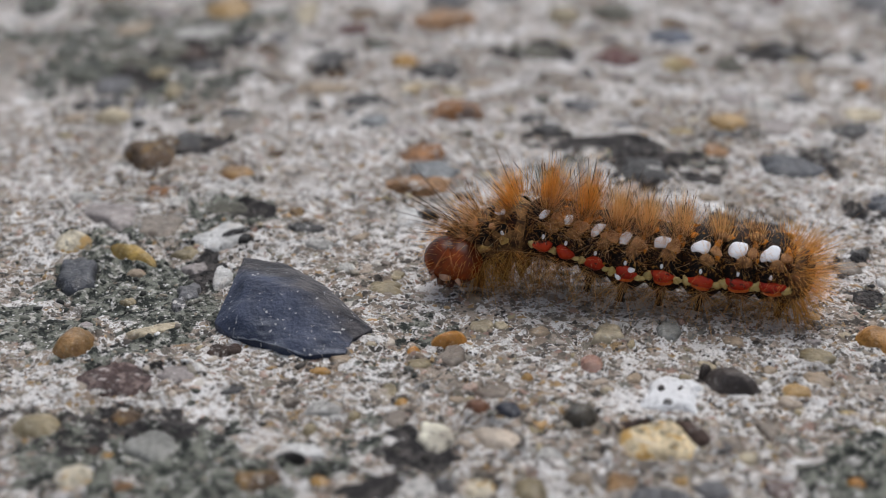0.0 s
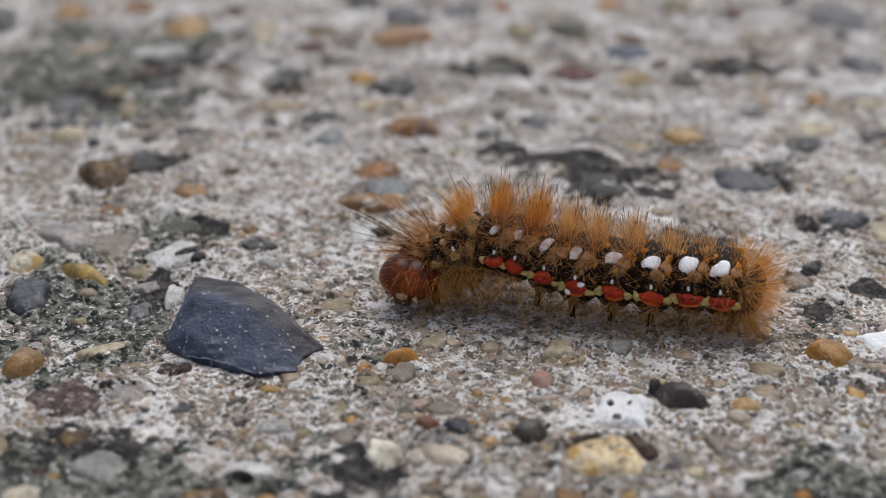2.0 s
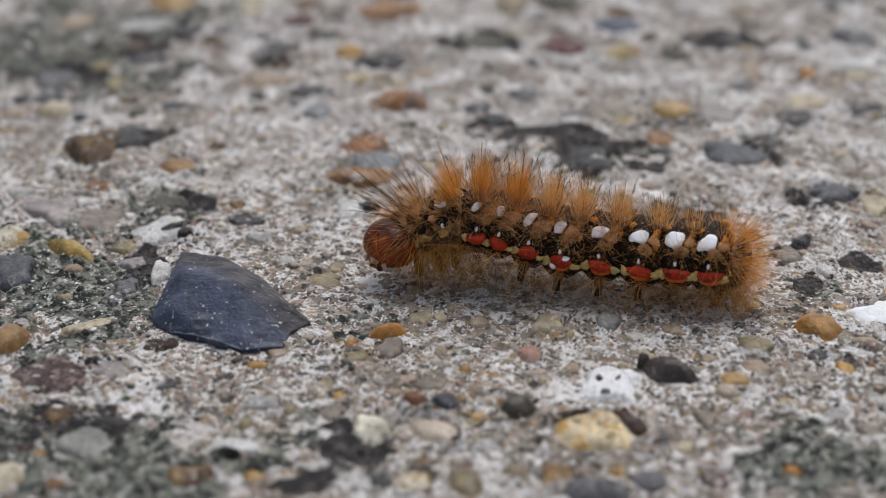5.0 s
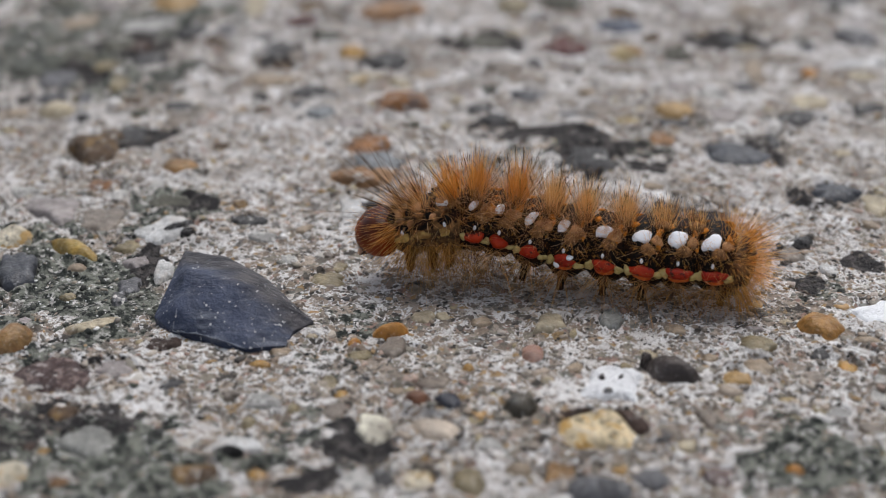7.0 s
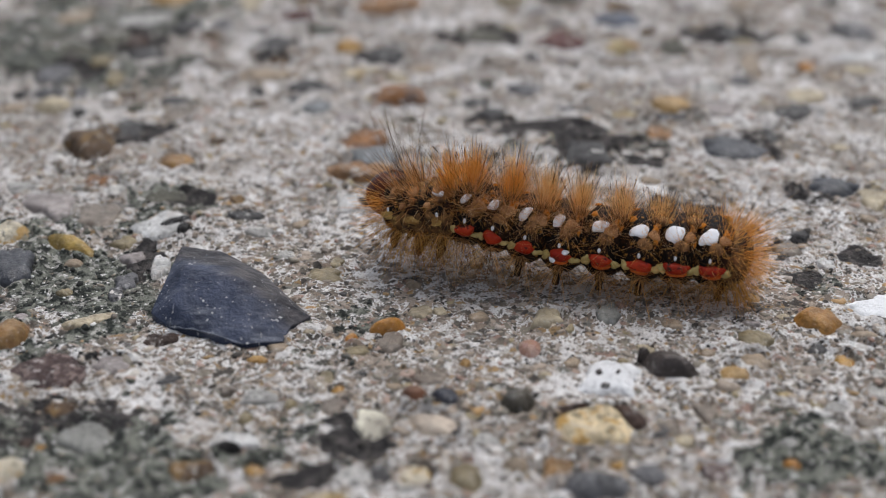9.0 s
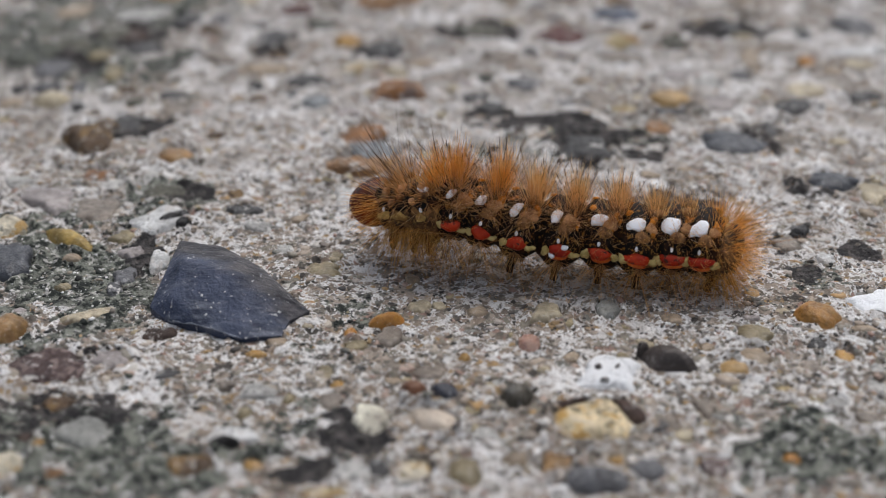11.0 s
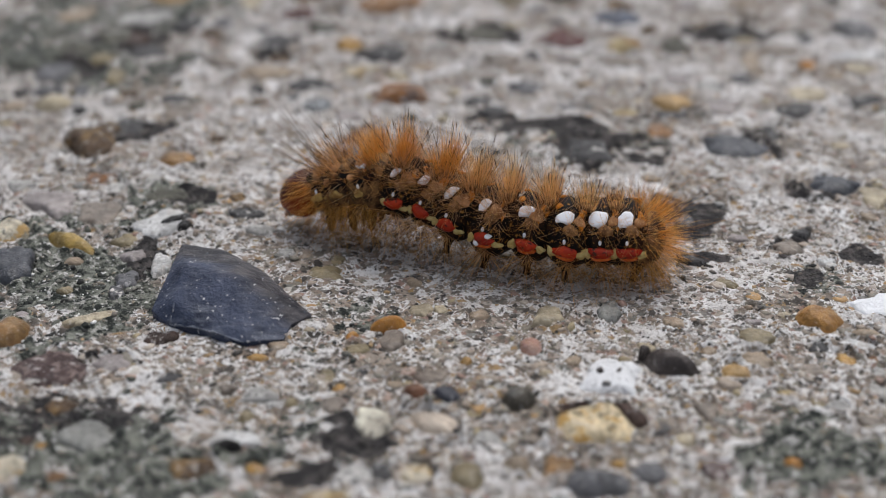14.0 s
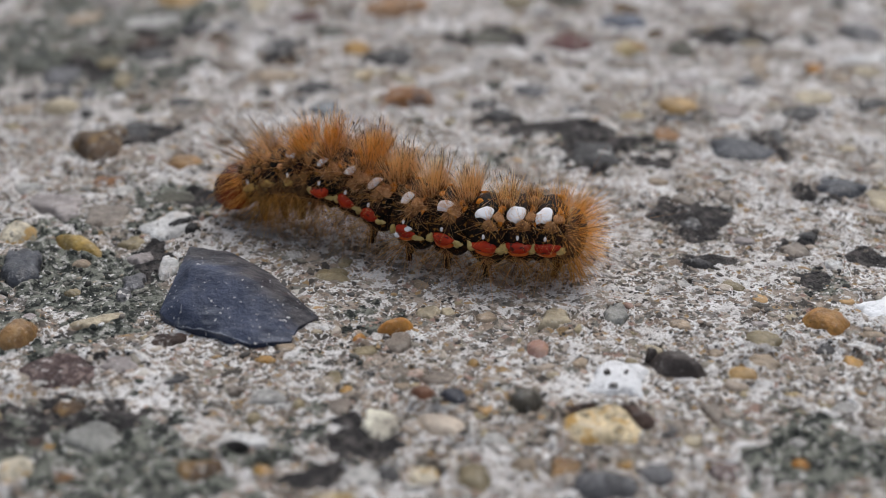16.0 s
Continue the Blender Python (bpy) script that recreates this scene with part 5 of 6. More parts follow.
head()
thorax("T1", 2.4, 3.4, 2.8, "brown mottled neck segment behind the head")
thorax("T2", 2.7, 3.8, 3.0, "brown mottled neck segment")
thorax("T3", 3.0, 4.3, 2.9, "brown mottled neck segment with a tall crest")
for i_, r_, len_, crest_, cx_, white_ in ((1, 3.1, 4.4, 3.5, 0.4, 0.58), (2, 3.2, 4.3, 3.6, -0.8, 0.68), (3, 3.3, 4.4, 3.4, -1.1, 0.78), (4, 3.4, 4.6, 3.2, -1.2, 0.8),
                                          (5, 3.4, 4.6, 3.0, -1.3, 0.84), (6, 3.4, 4.6, 2.2, -1.4, 0.92), (7, 3.4, 4.5, 1.3, -1.4, 1.05), (8, 3.3, 4.3, 0, 0, 1.05)):
    abdomen(i_, r_, len_, crest_, cx_, white_)
tail_end()


# ---- sand, lichen crumbs and lime crust between the stones ----
def scatter(name, count, lo, hi, seed, material, where, label, flat=0.55, ridge=0.15, plate=False, far=0.09):
    """Thousands of grains joined in one mesh, kept off the stones."""
    rng = np.random.default_rng(seed)
    x, y = rng.uniform(-0.065, 0.065, count), rng.uniform(-0.046, far, count)
    keep = np.ones(count, bool)
    grime = lichen_at(x, y, SOOT)
    moss = grime if where == "grime" else np.maximum(lichen_at(x, y), grime) if where == "plain" else lichen_at(x, y) * (1 - grime)
    if where == "all":
        keep &= grime < 0.4
    keep &= rng.uniform(0, 1, count) < (moss if where in ("lichen", "grime") else 1 - moss if where == "plain" else 1)
    for sx, sy, a, b, c, s, _ in PLAN:
        dx, dy = x / MM - sx, y / MM - sy
        keep &= ((dx * c + dy * s) / a) ** 2 + ((dy * c - dx * s) / b) ** 2 > 0.62
    x, y = x[keep], y[keep]
    n = len(x)
    ball_v, ball_f = unit_ball(2 if plate else 1)
    r = lo * (hi / lo) ** (rng.uniform(0, 1, n) ** 1.5) * MM
    jag = 0.13 if plate else 0.48
    v = ball_v[None] * (1 + rng.uniform(-jag, jag, (n, len(ball_v))))[:, :, None]
    if plate:
        # broken sides
        for _ in range(4):
            an, cut = rng.uniform(0, 6.283, n), rng.uniform(0.5, 1.0, n)
            over = np.maximum(0, v[:, :, 0] * np.cos(an)[:, None] + v[:, :, 1] * np.sin(an)[:, None] - cut[:, None]) * 0.9
            v[:, :, 0] -= over * np.cos(an)[:, None]
            v[:, :, 1] -= over * np.sin(an)[:, None]
    if plate:
        v[:, :, 2] = np.sign(v[:, :, 2]) * np.abs(v[:, :, 2]) ** 0.35
    v = v * np.stack([rng.uniform(0.8, 1.4, n), rng.uniform(0.75, 1.2, n), np.full(n, flat)], 1)[:, None, :]
    t = rng.uniform(0, 6.283, n)
    ct, st = np.cos(t)[:, None], np.sin(t)[:, None]
    vx, vy = v[:, :, 0] * ct - v[:, :, 1] * st, v[:, :, 0] * st + v[:, :, 1] * ct
    z = height_at(x, y) + r * flat * rng.uniform(-0.9, ridge - 0.4, n) * (0 if plate else 1)
    if plate:
        z = z - r * flat + rng.uniform(-0.15, 0.015, n) * MM
    verts = np.stack([vx * r[:, None] + x[:, None], vy * r[:, None] + y[:, None], v[:, :, 2] * r[:, None] + z[:, None]], 2).reshape(-1, 3)
    faces = (np.array(ball_f)[None] + (np.arange(n) * len(ball_v))[:, None, None]).reshape(-1, 3)
    me = bpy.data.meshes.new(name)
    me.vertices.add(len(verts))
    me.vertices.foreach_set("co", verts.ravel())
    me.loops.add(len(faces) * 3)
    me.loops.foreach_set("vertex_index", faces.ravel())
    me.polygons.add(len(faces))
    me.polygons.foreach_set("loop_start", np.arange(len(faces)) * 3)
    me.materials.append(material)
    me.update(calc_edges=True)
    return tagged(new(name, me), label, "grit", kind="stuff")


scatter("flush_gravel", 9500, 0.26, 1.0, 10, MAT_QUARTZ, "plain", "translucent tan and grey quartz gravel worn flush with the concrete", 0.45, 0.3, True, 0.045)
scatter("sand_grains", 11000, 0.14, 0.5, 11, MAT_GRIT, "plain", "tan, grey and dark sand grains set in the concrete", 0.45, 0.15, False, 0.03)
scatter("lime_crust", 10000, 0.09, 0.26, 13, MAT_CRUST, "all", "chalky white lime crumbs on the concrete", 0.5, 0.15, False, 0.035)
scatter("grime_crumbs", 30000, 0.08, 0.4, 15, MAT_GRIME, "grime", "black crumbs of grime on the concrete", 0.6, 0.4)
scatter("lichen_crumbs", 46000, 0.08, 0.42, 14, MAT_MOSS_GRIT, "lichen", "grey-green and black lichen crumbs on the concrete", 0.7, 0.5)

def motions():
    walk(caterpillar, [
        (0, pose(0.01515, -0.00723, 0, 0, 0, 168.93)), (0.5, pose(0.01514, -0.00724, 0, 0, 0, 168.92)), (1, pose(0.01515, -0.00720, 0, 0, 0, 168.12)),
        (1.5, pose(0.01528, -0.00721, 0, 0, 0, 167.93)), (2, pose(0.01528, -0.00737, 0, 0, 0, 168.02)), (2.5, pose(0.01521, -0.00735, 0, 0, 0, 167.93)),
        (3, pose(0.01512, -0.00727, 0, 0, 0, 167.89)), (3.5, pose(0.01508, -0.00731, 0, 0, 0, 167.32)), (4, pose(0.01503, -0.00738, 0, 0, 0, 168.44)),
        (6.5, pose(0.01529, -0.00740, 0, 0, 0, 168.01)), (7, pose(0.01529, -0.00741, 0, 0, 0, 168.09)), (7.5, pose(0.01527, -0.00741, 0, 0, 0, 168.10)),
        (8, pose(0.01519, -0.00733, 0, 0, 0, 168.10)), (8.5, pose(0.01530, -0.00737, 0, 0, 0, 168.21)), (9, pose(0.01523, -0.00740, 0, 0, 0, 168.63)),
        (11.5, pose(0.01505, -0.00720, 0, 0, 0, 171.70)), (12, pose(0.01497, -0.00725, 0, 0, 0, 170.83)), (12.5, pose(0.01442, -0.00698, 0, 0, 0, 168.78)),
        (13, pose(0.01204, -0.00512, 0, 0, 0, 171.06)), (13.5, pose(0.00991, -0.00506, 0, 0, 0, 163.68)), (14, pose(0.00873, -0.00484, 0, 0, 0, 165.32)),
        (14.5, pose(0.00831, -0.00503, 0, 0, 0, 169.81)), (15, pose(0.00527, -0.00290, 0, 0, 0, 169.96)), (15.5, pose(0.00215, -0.00206, 0, 0, 0, 161.59)),
        (16, pose(0.00076, -0.00324, 0, 0, 0, 161.08))])
    walk(SEG["head"], [
        (0, pose(0.01943, 0.00256, 0.00300, 0.0, -4.0, 81.6)), (0.5, pose(0.01912, 0.00247, 0.00300, 0.0, -4.0, 82.2)), (1, pose(0.01914, 0.00283, 0.00300, 0.0, -2.0, 84.4)),
        (1.5, pose(0.01896, 0.00289, 0.00290, 0.0, -0.0, 87.4)), (2, pose(0.01919, 0.00265, 0.00290, 0.0, -0.0, 85.4)), (2.5, pose(0.01889, 0.00252, 0.00310, 0.0, -2.0, 84.7)),
        (3, pose(0.01837, 0.00290, 0.00330, 0.0, -4.0, 81.6)), (3.5, pose(0.01880, 0.00300, 0.00370, 0.0, -8.0, 76.0)), (4, pose(0.01882, 0.00324, 0.00380, 0.0, -6.0, 76.0)),
        (6.5, pose(0.02092, 0.00161, 0.00420, 0.0, 14.0, 7.2)), (7, pose(0.02107, 0.00198, 0.00450, 0.0, 10.0, 6.5)), (7.5, pose(0.02111, 0.00264, 0.00500, 0.0, 4.0, 8.9)),
        (8, pose(0.02110, 0.00129, 0.00560, 0.0, -6.0, -3.7)), (8.5, pose(0.02103, 0.00006, 0.00640, 0.0, -20.0, -25.9)), (9, pose(0.02026, -0.00221, 0.00600, 0.0, -12.0, -65.8)),
        (11.5, pose(0.02197, -0.00187, 0.00440, 0.0, 14.0, -13.9)), (12, pose(0.02293, -0.00290, 0.00360, 0.0, 24.0, -9.5)), (12.5, pose(0.02450, -0.00318, 0.00340, 0.0, 18.0, -16.7)),
        (13, pose(0.02282, -0.00304, 0.00340, 0.0, 16.0, -20.3)), (13.5, pose(0.02291, -0.00081, 0.00380, 0.0, 12.0, -4.7)), (14, pose(0.02337, -0.00265, 0.00350, 0.0, 20.0, -3.2)),
        (14.5, pose(0.02423, -0.00503, 0.00400, 0.0, 10.0, -23.0)), (15, pose(0.02302, -0.00483, 0.00360, 0.0, 16.0, -22.1)), (15.5, pose(0.02324, -0.00141, 0.00400, 0.0, 10.0, -6.7)),
        (16, pose(0.02347, -0.00213, 0.00320, 0.0, 28.0, 3.6))])
    walk(SEG["T1"], [
        (0, pose(0.01841, 0.00033, 0.00311, 0.0, 21.8, 29.6)), (0.5, pose(0.01817, 0.00028, 0.00311, 0.0, 23.4, 28.8)), (1, pose(0.01825, 0.00055, 0.00318, 0.0, 22.5, 33.0)),
        (1.5, pose(0.01818, 0.00060, 0.00316, 0.0, 23.8, 34.9)), (2, pose(0.01834, 0.00041, 0.00316, 0.0, 24.5, 30.9)), (2.5, pose(0.01802, 0.00030, 0.00327, 0.0, 23.0, 31.2)),
        (3, pose(0.01747, 0.00074, 0.00339, 0.0, 23.2, 31.7)), (3.5, pose(0.01744, 0.00102, 0.00369, 0.0, 19.7, 26.4)), (4, pose(0.01753, 0.00121, 0.00385, 0.0, 19.0, 28.9)),
        (6.5, pose(0.01850, 0.00134, 0.00479, 0.0, 16.7, 3.8)), (7, pose(0.01862, 0.00168, 0.00495, 0.0, 14.3, 7.8)), (7.5, pose(0.01864, 0.00221, 0.00522, 0.0, 10.4, 13.4)),
        (8, pose(0.01862, 0.00133, 0.00546, 0.0, 5.6, 5.7)), (8.5, pose(0.01880, 0.00084, 0.00576, 0.0, -1.3, -3.6)), (9, pose(0.01889, -0.00029, 0.00563, 0.0, 1.8, -27.0)),
        (11.5, pose(0.01963, -0.00126, 0.00497, 0.0, 14.8, -17.0)), (12, pose(0.02053, -0.00240, 0.00456, 0.0, 19.3, -17.0)), (12.5, pose(0.02189, -0.00241, 0.00421, 0.0, 17.6, -16.7)),
        (13, pose(0.02019, -0.00212, 0.00415, 0.0, 17.1, -17.4)), (13.5, pose(0.02019, -0.00057, 0.00438, 0.0, 15.7, -6.0)), (14, pose(0.02075, -0.00244, 0.00436, 0.0, 18.5, -7.9)),
        (14.5, pose(0.02170, -0.00398, 0.00450, 0.0, 14.0, -22.0)), (15, pose(0.02044, -0.00385, 0.00433, 0.0, 15.9, -18.3)), (15.5, pose(0.02046, -0.00106, 0.00450, 0.0, 13.7, -8.2)),
        (16, pose(0.02095, -0.00221, 0.00433, 0.0, 20.9, -1.4))])
    walk(SEG["T2"], [
        (0, pose(0.01647, -0.00013, 0.00432, 0.0, 33.8, 1.1)), (0.5, pose(0.01635, -0.00009, 0.00432, 0.0, 35.5, -0.9)), (1, pose(0.01637, -0.00001, 0.00438, 0.0, 33.9, 4.7)),
        (1.5, pose(0.01636, -0.00001, 0.00438, 0.0, 34.5, 5.8)), (2, pose(0.01652, -0.00002, 0.00438, 0.0, 34.9, 0.9)), (2.5, pose(0.01621, -0.00016, 0.00444, 0.0, 34.1, 1.7)),
        (3, pose(0.01583, 0.00029, 0.00449, 0.0, 35.7, 3.4)), (3.5, pose(0.01573, 0.00062, 0.00468, 0.0, 32.6, 3.4)), (4, pose(0.01583, 0.00072, 0.00479, 0.0, 30.8, 6.4)),
        (6.5, pose(0.01671, 0.00126, 0.00544, 0.0, 20.4, 2.3)), (7, pose(0.01683, 0.00142, 0.00552, 0.0, 18.4, 8.5)), (7.5, pose(0.01687, 0.00174, 0.00567, 0.0, 14.8, 15.6)),
        (8, pose(0.01682, 0.00106, 0.00577, 0.0, 11.6, 10.6)), (8.5, pose(0.01699, 0.00074, 0.00590, 0.0, 7.4, 7.6)), (9, pose(0.01714, 0.00020, 0.00584, 0.0, 8.7, -6.8)),
        (11.5, pose(0.01795, -0.00071, 0.00552, 0.0, 17.6, -18.1)), (12, pose(0.01862, -0.00173, 0.00532, 0.0, 20.1, -20.4)), (12.5, pose(0.01956, -0.00171, 0.00510, 0.0, 20.5, -16.4)),
        (13, pose(0.01780, -0.00141, 0.00505, 0.0, 20.5, -15.9)), (13.5, pose(0.01788, -0.00031, 0.00519, 0.0, 20.0, -6.5)), (14, pose(0.01851, -0.00206, 0.00522, 0.0, 20.7, -10.1)),
        (14.5, pose(0.01951, -0.00311, 0.00523, 0.0, 18.3, -21.1)), (15, pose(0.01809, -0.00313, 0.00514, 0.0, 18.7, -16.4)), (15.5, pose(0.01800, -0.00068, 0.00526, 0.0, 17.8, -8.7)),
        (16, pose(0.01868, -0.00210, 0.00525, 0.0, 20.8, -3.7))])
    walk(SEG["T3"], [
        (0, pose(0.01408, 0.00004, 0.00566, 0.0, 21.8, -6.0)), (0.5, pose(0.01411, 0.00012, 0.00565, 0.0, 23.1, -6.0)), (1, pose(0.01403, 0.00003, 0.00568, 0.0, 21.5, -3.7)),
        (1.5, pose(0.01405, 0.00000, 0.00569, 0.0, 21.7, -3.4)), (2, pose(0.01423, 0.00013, 0.00569, 0.0, 22.0, -5.1)), (2.5, pose(0.01396, -0.00001, 0.00570, 0.0, 21.6, -6.2)),
        (3, pose(0.01379, 0.00034, 0.00571, 0.0, 23.0, -3.3)), (3.5, pose(0.01369, 0.00064, 0.00578, 0.0, 20.8, -2.2)), (4, pose(0.01378, 0.00065, 0.00581, 0.0, 19.3, -0.4)),
        (6.5, pose(0.01478, 0.00115, 0.00601, 0.0, 10.5, 4.8)), (7, pose(0.01490, 0.00111, 0.00603, 0.0, 9.2, 9.5)), (7.5, pose(0.01495, 0.00121, 0.00608, 0.0, 6.9, 14.3)),
        (8, pose(0.01488, 0.00069, 0.00610, 0.0, 5.5, 10.3)), (8.5, pose(0.01499, 0.00043, 0.00613, 0.0, 3.7, 8.6)), (9, pose(0.01505, 0.00028, 0.00610, 0.0, 4.2, 0.4)),
        (11.5, pose(0.01612, -0.00019, 0.00600, 0.0, 9.1, -13.0)), (12, pose(0.01653, -0.00100, 0.00596, 0.0, 10.3, -17.1)), (12.5, pose(0.01702, -0.00102, 0.00590, 0.0, 11.3, -13.5)),
        (13, pose(0.01518, -0.00069, 0.00588, 0.0, 11.5, -14.8)), (13.5, pose(0.01536, -0.00006, 0.00593, 0.0, 11.1, -4.3)), (14, pose(0.01607, -0.00166, 0.00596, 0.0, 10.8, -8.2)),
        (14.5, pose(0.01710, -0.00227, 0.00592, 0.0, 10.4, -16.9)), (15, pose(0.01552, -0.00237, 0.00588, 0.0, 10.5, -16.9)), (15.5, pose(0.01534, -0.00032, 0.00596, 0.0, 9.7, -6.3)),
        (16, pose(0.01618, -0.00192, 0.00597, 0.0, 10.2, -4.4))])
    walk(SEG["A1"], [
        (0, pose(0.01105, 0.00021, 0.00602, 0.0, -10.9, 1.2)), (0.5, pose(0.01127, 0.00019, 0.00602, 0.0, -11.3, 5.1)), (1, pose(0.01106, 0.00014, 0.00602, 0.0, -11.2, 1.3)),
        (1.5, pose(0.01112, 0.00013, 0.00602, 0.0, -11.7, 0.4)), (2, pose(0.01135, 0.00019, 0.00602, 0.0, -11.8, 4.8)), (2.5, pose(0.01111, 0.00019, 0.00602, 0.0, -11.7, 0.2)),
        (3, pose(0.01121, 0.00036, 0.00601, 0.0, -12.3, 4.5)), (3.5, pose(0.01113, 0.00062, 0.00601, 0.0, -12.9, 4.7)), (4, pose(0.01122, 0.00060, 0.00601, 0.0, -12.4, 4.4)),
        (6.5, pose(0.01238, 0.00083, 0.00602, 0.0, -10.3, 10.2)), (7, pose(0.01249, 0.00069, 0.00602, 0.0, -10.3, 10.5)), (7.5, pose(0.01254, 0.00069, 0.00602, 0.0, -10.3, 10.2)),
        (8, pose(0.01246, 0.00034, 0.00602, 0.0, -9.9, 6.0)), (8.5, pose(0.01253, 0.00018, 0.00602, 0.0, -9.5, 1.9)), (9, pose(0.01249, 0.00028, 0.00602, 0.0, -8.8, -1.7)),
        (11.5, pose(0.01377, 0.00015, 0.00602, 0.0, -8.1, -3.6)), (12, pose(0.01382, -0.00037, 0.00602, 0.0, -7.6, -9.0)), (12.5, pose(0.01376, -0.00037, 0.00602, 0.0, -7.1, -9.1)),
        (13, pose(0.01186, 0.00016, 0.00602, 0.0, -7.0, -14.2)), (13.5, pose(0.01218, 0.00006, 0.00602, 0.0, -8.2, -0.3)), (14, pose(0.01297, -0.00134, 0.00602, 0.0, -8.6, -3.3)),
        (14.5, pose(0.01399, -0.00150, 0.00602, 0.0, -7.1, -10.9)), (15, pose(0.01230, -0.00132, 0.00602, 0.0, -5.9, -19.3)), (15.5, pose(0.01197, -0.00007, 0.00602, 0.0, -7.8, -2.0)),
        (16, pose(0.01304, -0.00170, 0.00602, 0.0, -8.3, -3.6))])
    walk(SEG["A2"], [
        (0, pose(0.00885, 0.00007, 0.00553, 0.0, -11.2, -0.9)), (0.5, pose(0.00895, -0.00009, 0.00553, 0.0, -11.2, -1.1)), (1, pose(0.00894, -0.00000, 0.00553, 0.0, -11.4, -0.6)),
        (1.5, pose(0.00911, 0.00002, 0.00553, 0.0, -11.4, -0.8)), (2, pose(0.00922, -0.00007, 0.00553, 0.0, -11.6, 0.6)), (2.5, pose(0.00920, 0.00008, 0.00553, 0.0, -11.6, 0.5)),
        (3, pose(0.00929, 0.00012, 0.00553, 0.0, -11.7, 2.6)), (3.5, pose(0.00941, 0.00038, 0.00553, 0.0, -12.0, 5.1)), (4, pose(0.00940, 0.00036, 0.00553, 0.0, -11.8, 4.3)),
        (6.5, pose(0.01005, 0.00032, 0.00553, 0.0, -10.9, 7.0)), (7, pose(0.01004, 0.00016, 0.00553, 0.0, -10.7, 5.2)), (7.5, pose(0.01010, 0.00017, 0.00553, 0.0, -10.7, 5.1)),
        (8, pose(0.00994, -0.00001, 0.00553, 0.0, -10.5, 1.5)), (8.5, pose(0.01001, 0.00001, 0.00554, 0.0, -10.3, -0.3)), (9, pose(0.00998, 0.00025, 0.00554, 0.0, -9.9, -0.3)),
        (11.5, pose(0.01096, 0.00023, 0.00554, 0.0, -8.9, -3.7)), (12, pose(0.01096, -0.00002, 0.00554, 0.0, -8.5, -7.0)), (12.5, pose(0.01060, 0.00003, 0.00554, 0.0, -8.0, -8.5)),
        (13, pose(0.00861, 0.00088, 0.00554, 0.0, -7.7, -14.9)), (13.5, pose(0.00939, -0.00002, 0.00554, 0.0, -10.2, -0.4)), (14, pose(0.01004, -0.00125, 0.00554, 0.0, -10.1, -8.3)),
        (14.5, pose(0.01083, -0.00099, 0.00554, 0.0, -8.6, -10.5)), (15, pose(0.00862, -0.00014, 0.00554, 0.0, -7.4, -18.6)), (15.5, pose(0.00899, -0.00006, 0.00554, 0.0, -9.9, -2.8)),
        (16, pose(0.01008, -0.00160, 0.00554, 0.0, -10.2, -7.6))])
    walk(SEG["A3"], [
        (0, pose(0.00594, 0.00010, 0.00485, 0.0, -10.4, -3.8)), (0.5, pose(0.00587, 0.00010, 0.00485, 0.0, -10.2, -5.2)), (1, pose(0.00597, 0.00001, 0.00485, 0.0, -10.2, -4.7)),
        (1.5, pose(0.00615, 0.00001, 0.00485, 0.0, -10.2, -3.1)), (2, pose(0.00624, -0.00004, 0.00485, 0.0, -10.2, -3.6)), (2.5, pose(0.00632, -0.00004, 0.00485, 0.0, -10.3, -2.1)),
        (3, pose(0.00616, -0.00003, 0.00485, 0.0, -10.2, -3.6)), (3.5, pose(0.00631, 0.00003, 0.00485, 0.0, -10.2, -1.3)), (4, pose(0.00638, 0.00006, 0.00485, 0.0, -10.2, -0.7)),
        (6.5, pose(0.00699, -0.00001, 0.00485, 0.0, -9.9, 1.6)), (7, pose(0.00690, -0.00000, 0.00485, 0.0, -9.7, 0.1)), (7.5, pose(0.00697, 0.00001, 0.00485, 0.0, -9.6, 0.3)),
        (8, pose(0.00688, 0.00000, 0.00485, 0.0, -9.5, -1.4)), (8.5, pose(0.00706, 0.00002, 0.00485, 0.0, -9.4, -1.2)), (9, pose(0.00712, 0.00010, 0.00485, 0.0, -9.5, 1.3)),
        (11.5, pose(0.00773, 0.00035, 0.00486, 0.0, -8.0, -1.5)), (12, pose(0.00765, 0.00019, 0.00486, 0.0, -7.9, -4.2)), (12.5, pose(0.00720, 0.00042, 0.00486, 0.0, -7.7, -4.5)),
        (13, pose(0.00560, 0.00168, 0.00486, 0.0, -8.2, -2.7)), (13.5, pose(0.00696, -0.00009, 0.00485, 0.0, -10.6, 2.5)), (14, pose(0.00711, -0.00067, 0.00485, 0.0, -9.0, -13.1)),
        (14.5, pose(0.00773, -0.00054, 0.00485, 0.0, -8.5, -9.7)), (15, pose(0.00575, 0.00071, 0.00485, 0.0, -8.8, -9.4)), (15.5, pose(0.00643, 0.00001, 0.00485, 0.0, -10.7, -2.3)),
        (16, pose(0.00713, -0.00107, 0.00485, 0.0, -8.7, -14.6))])
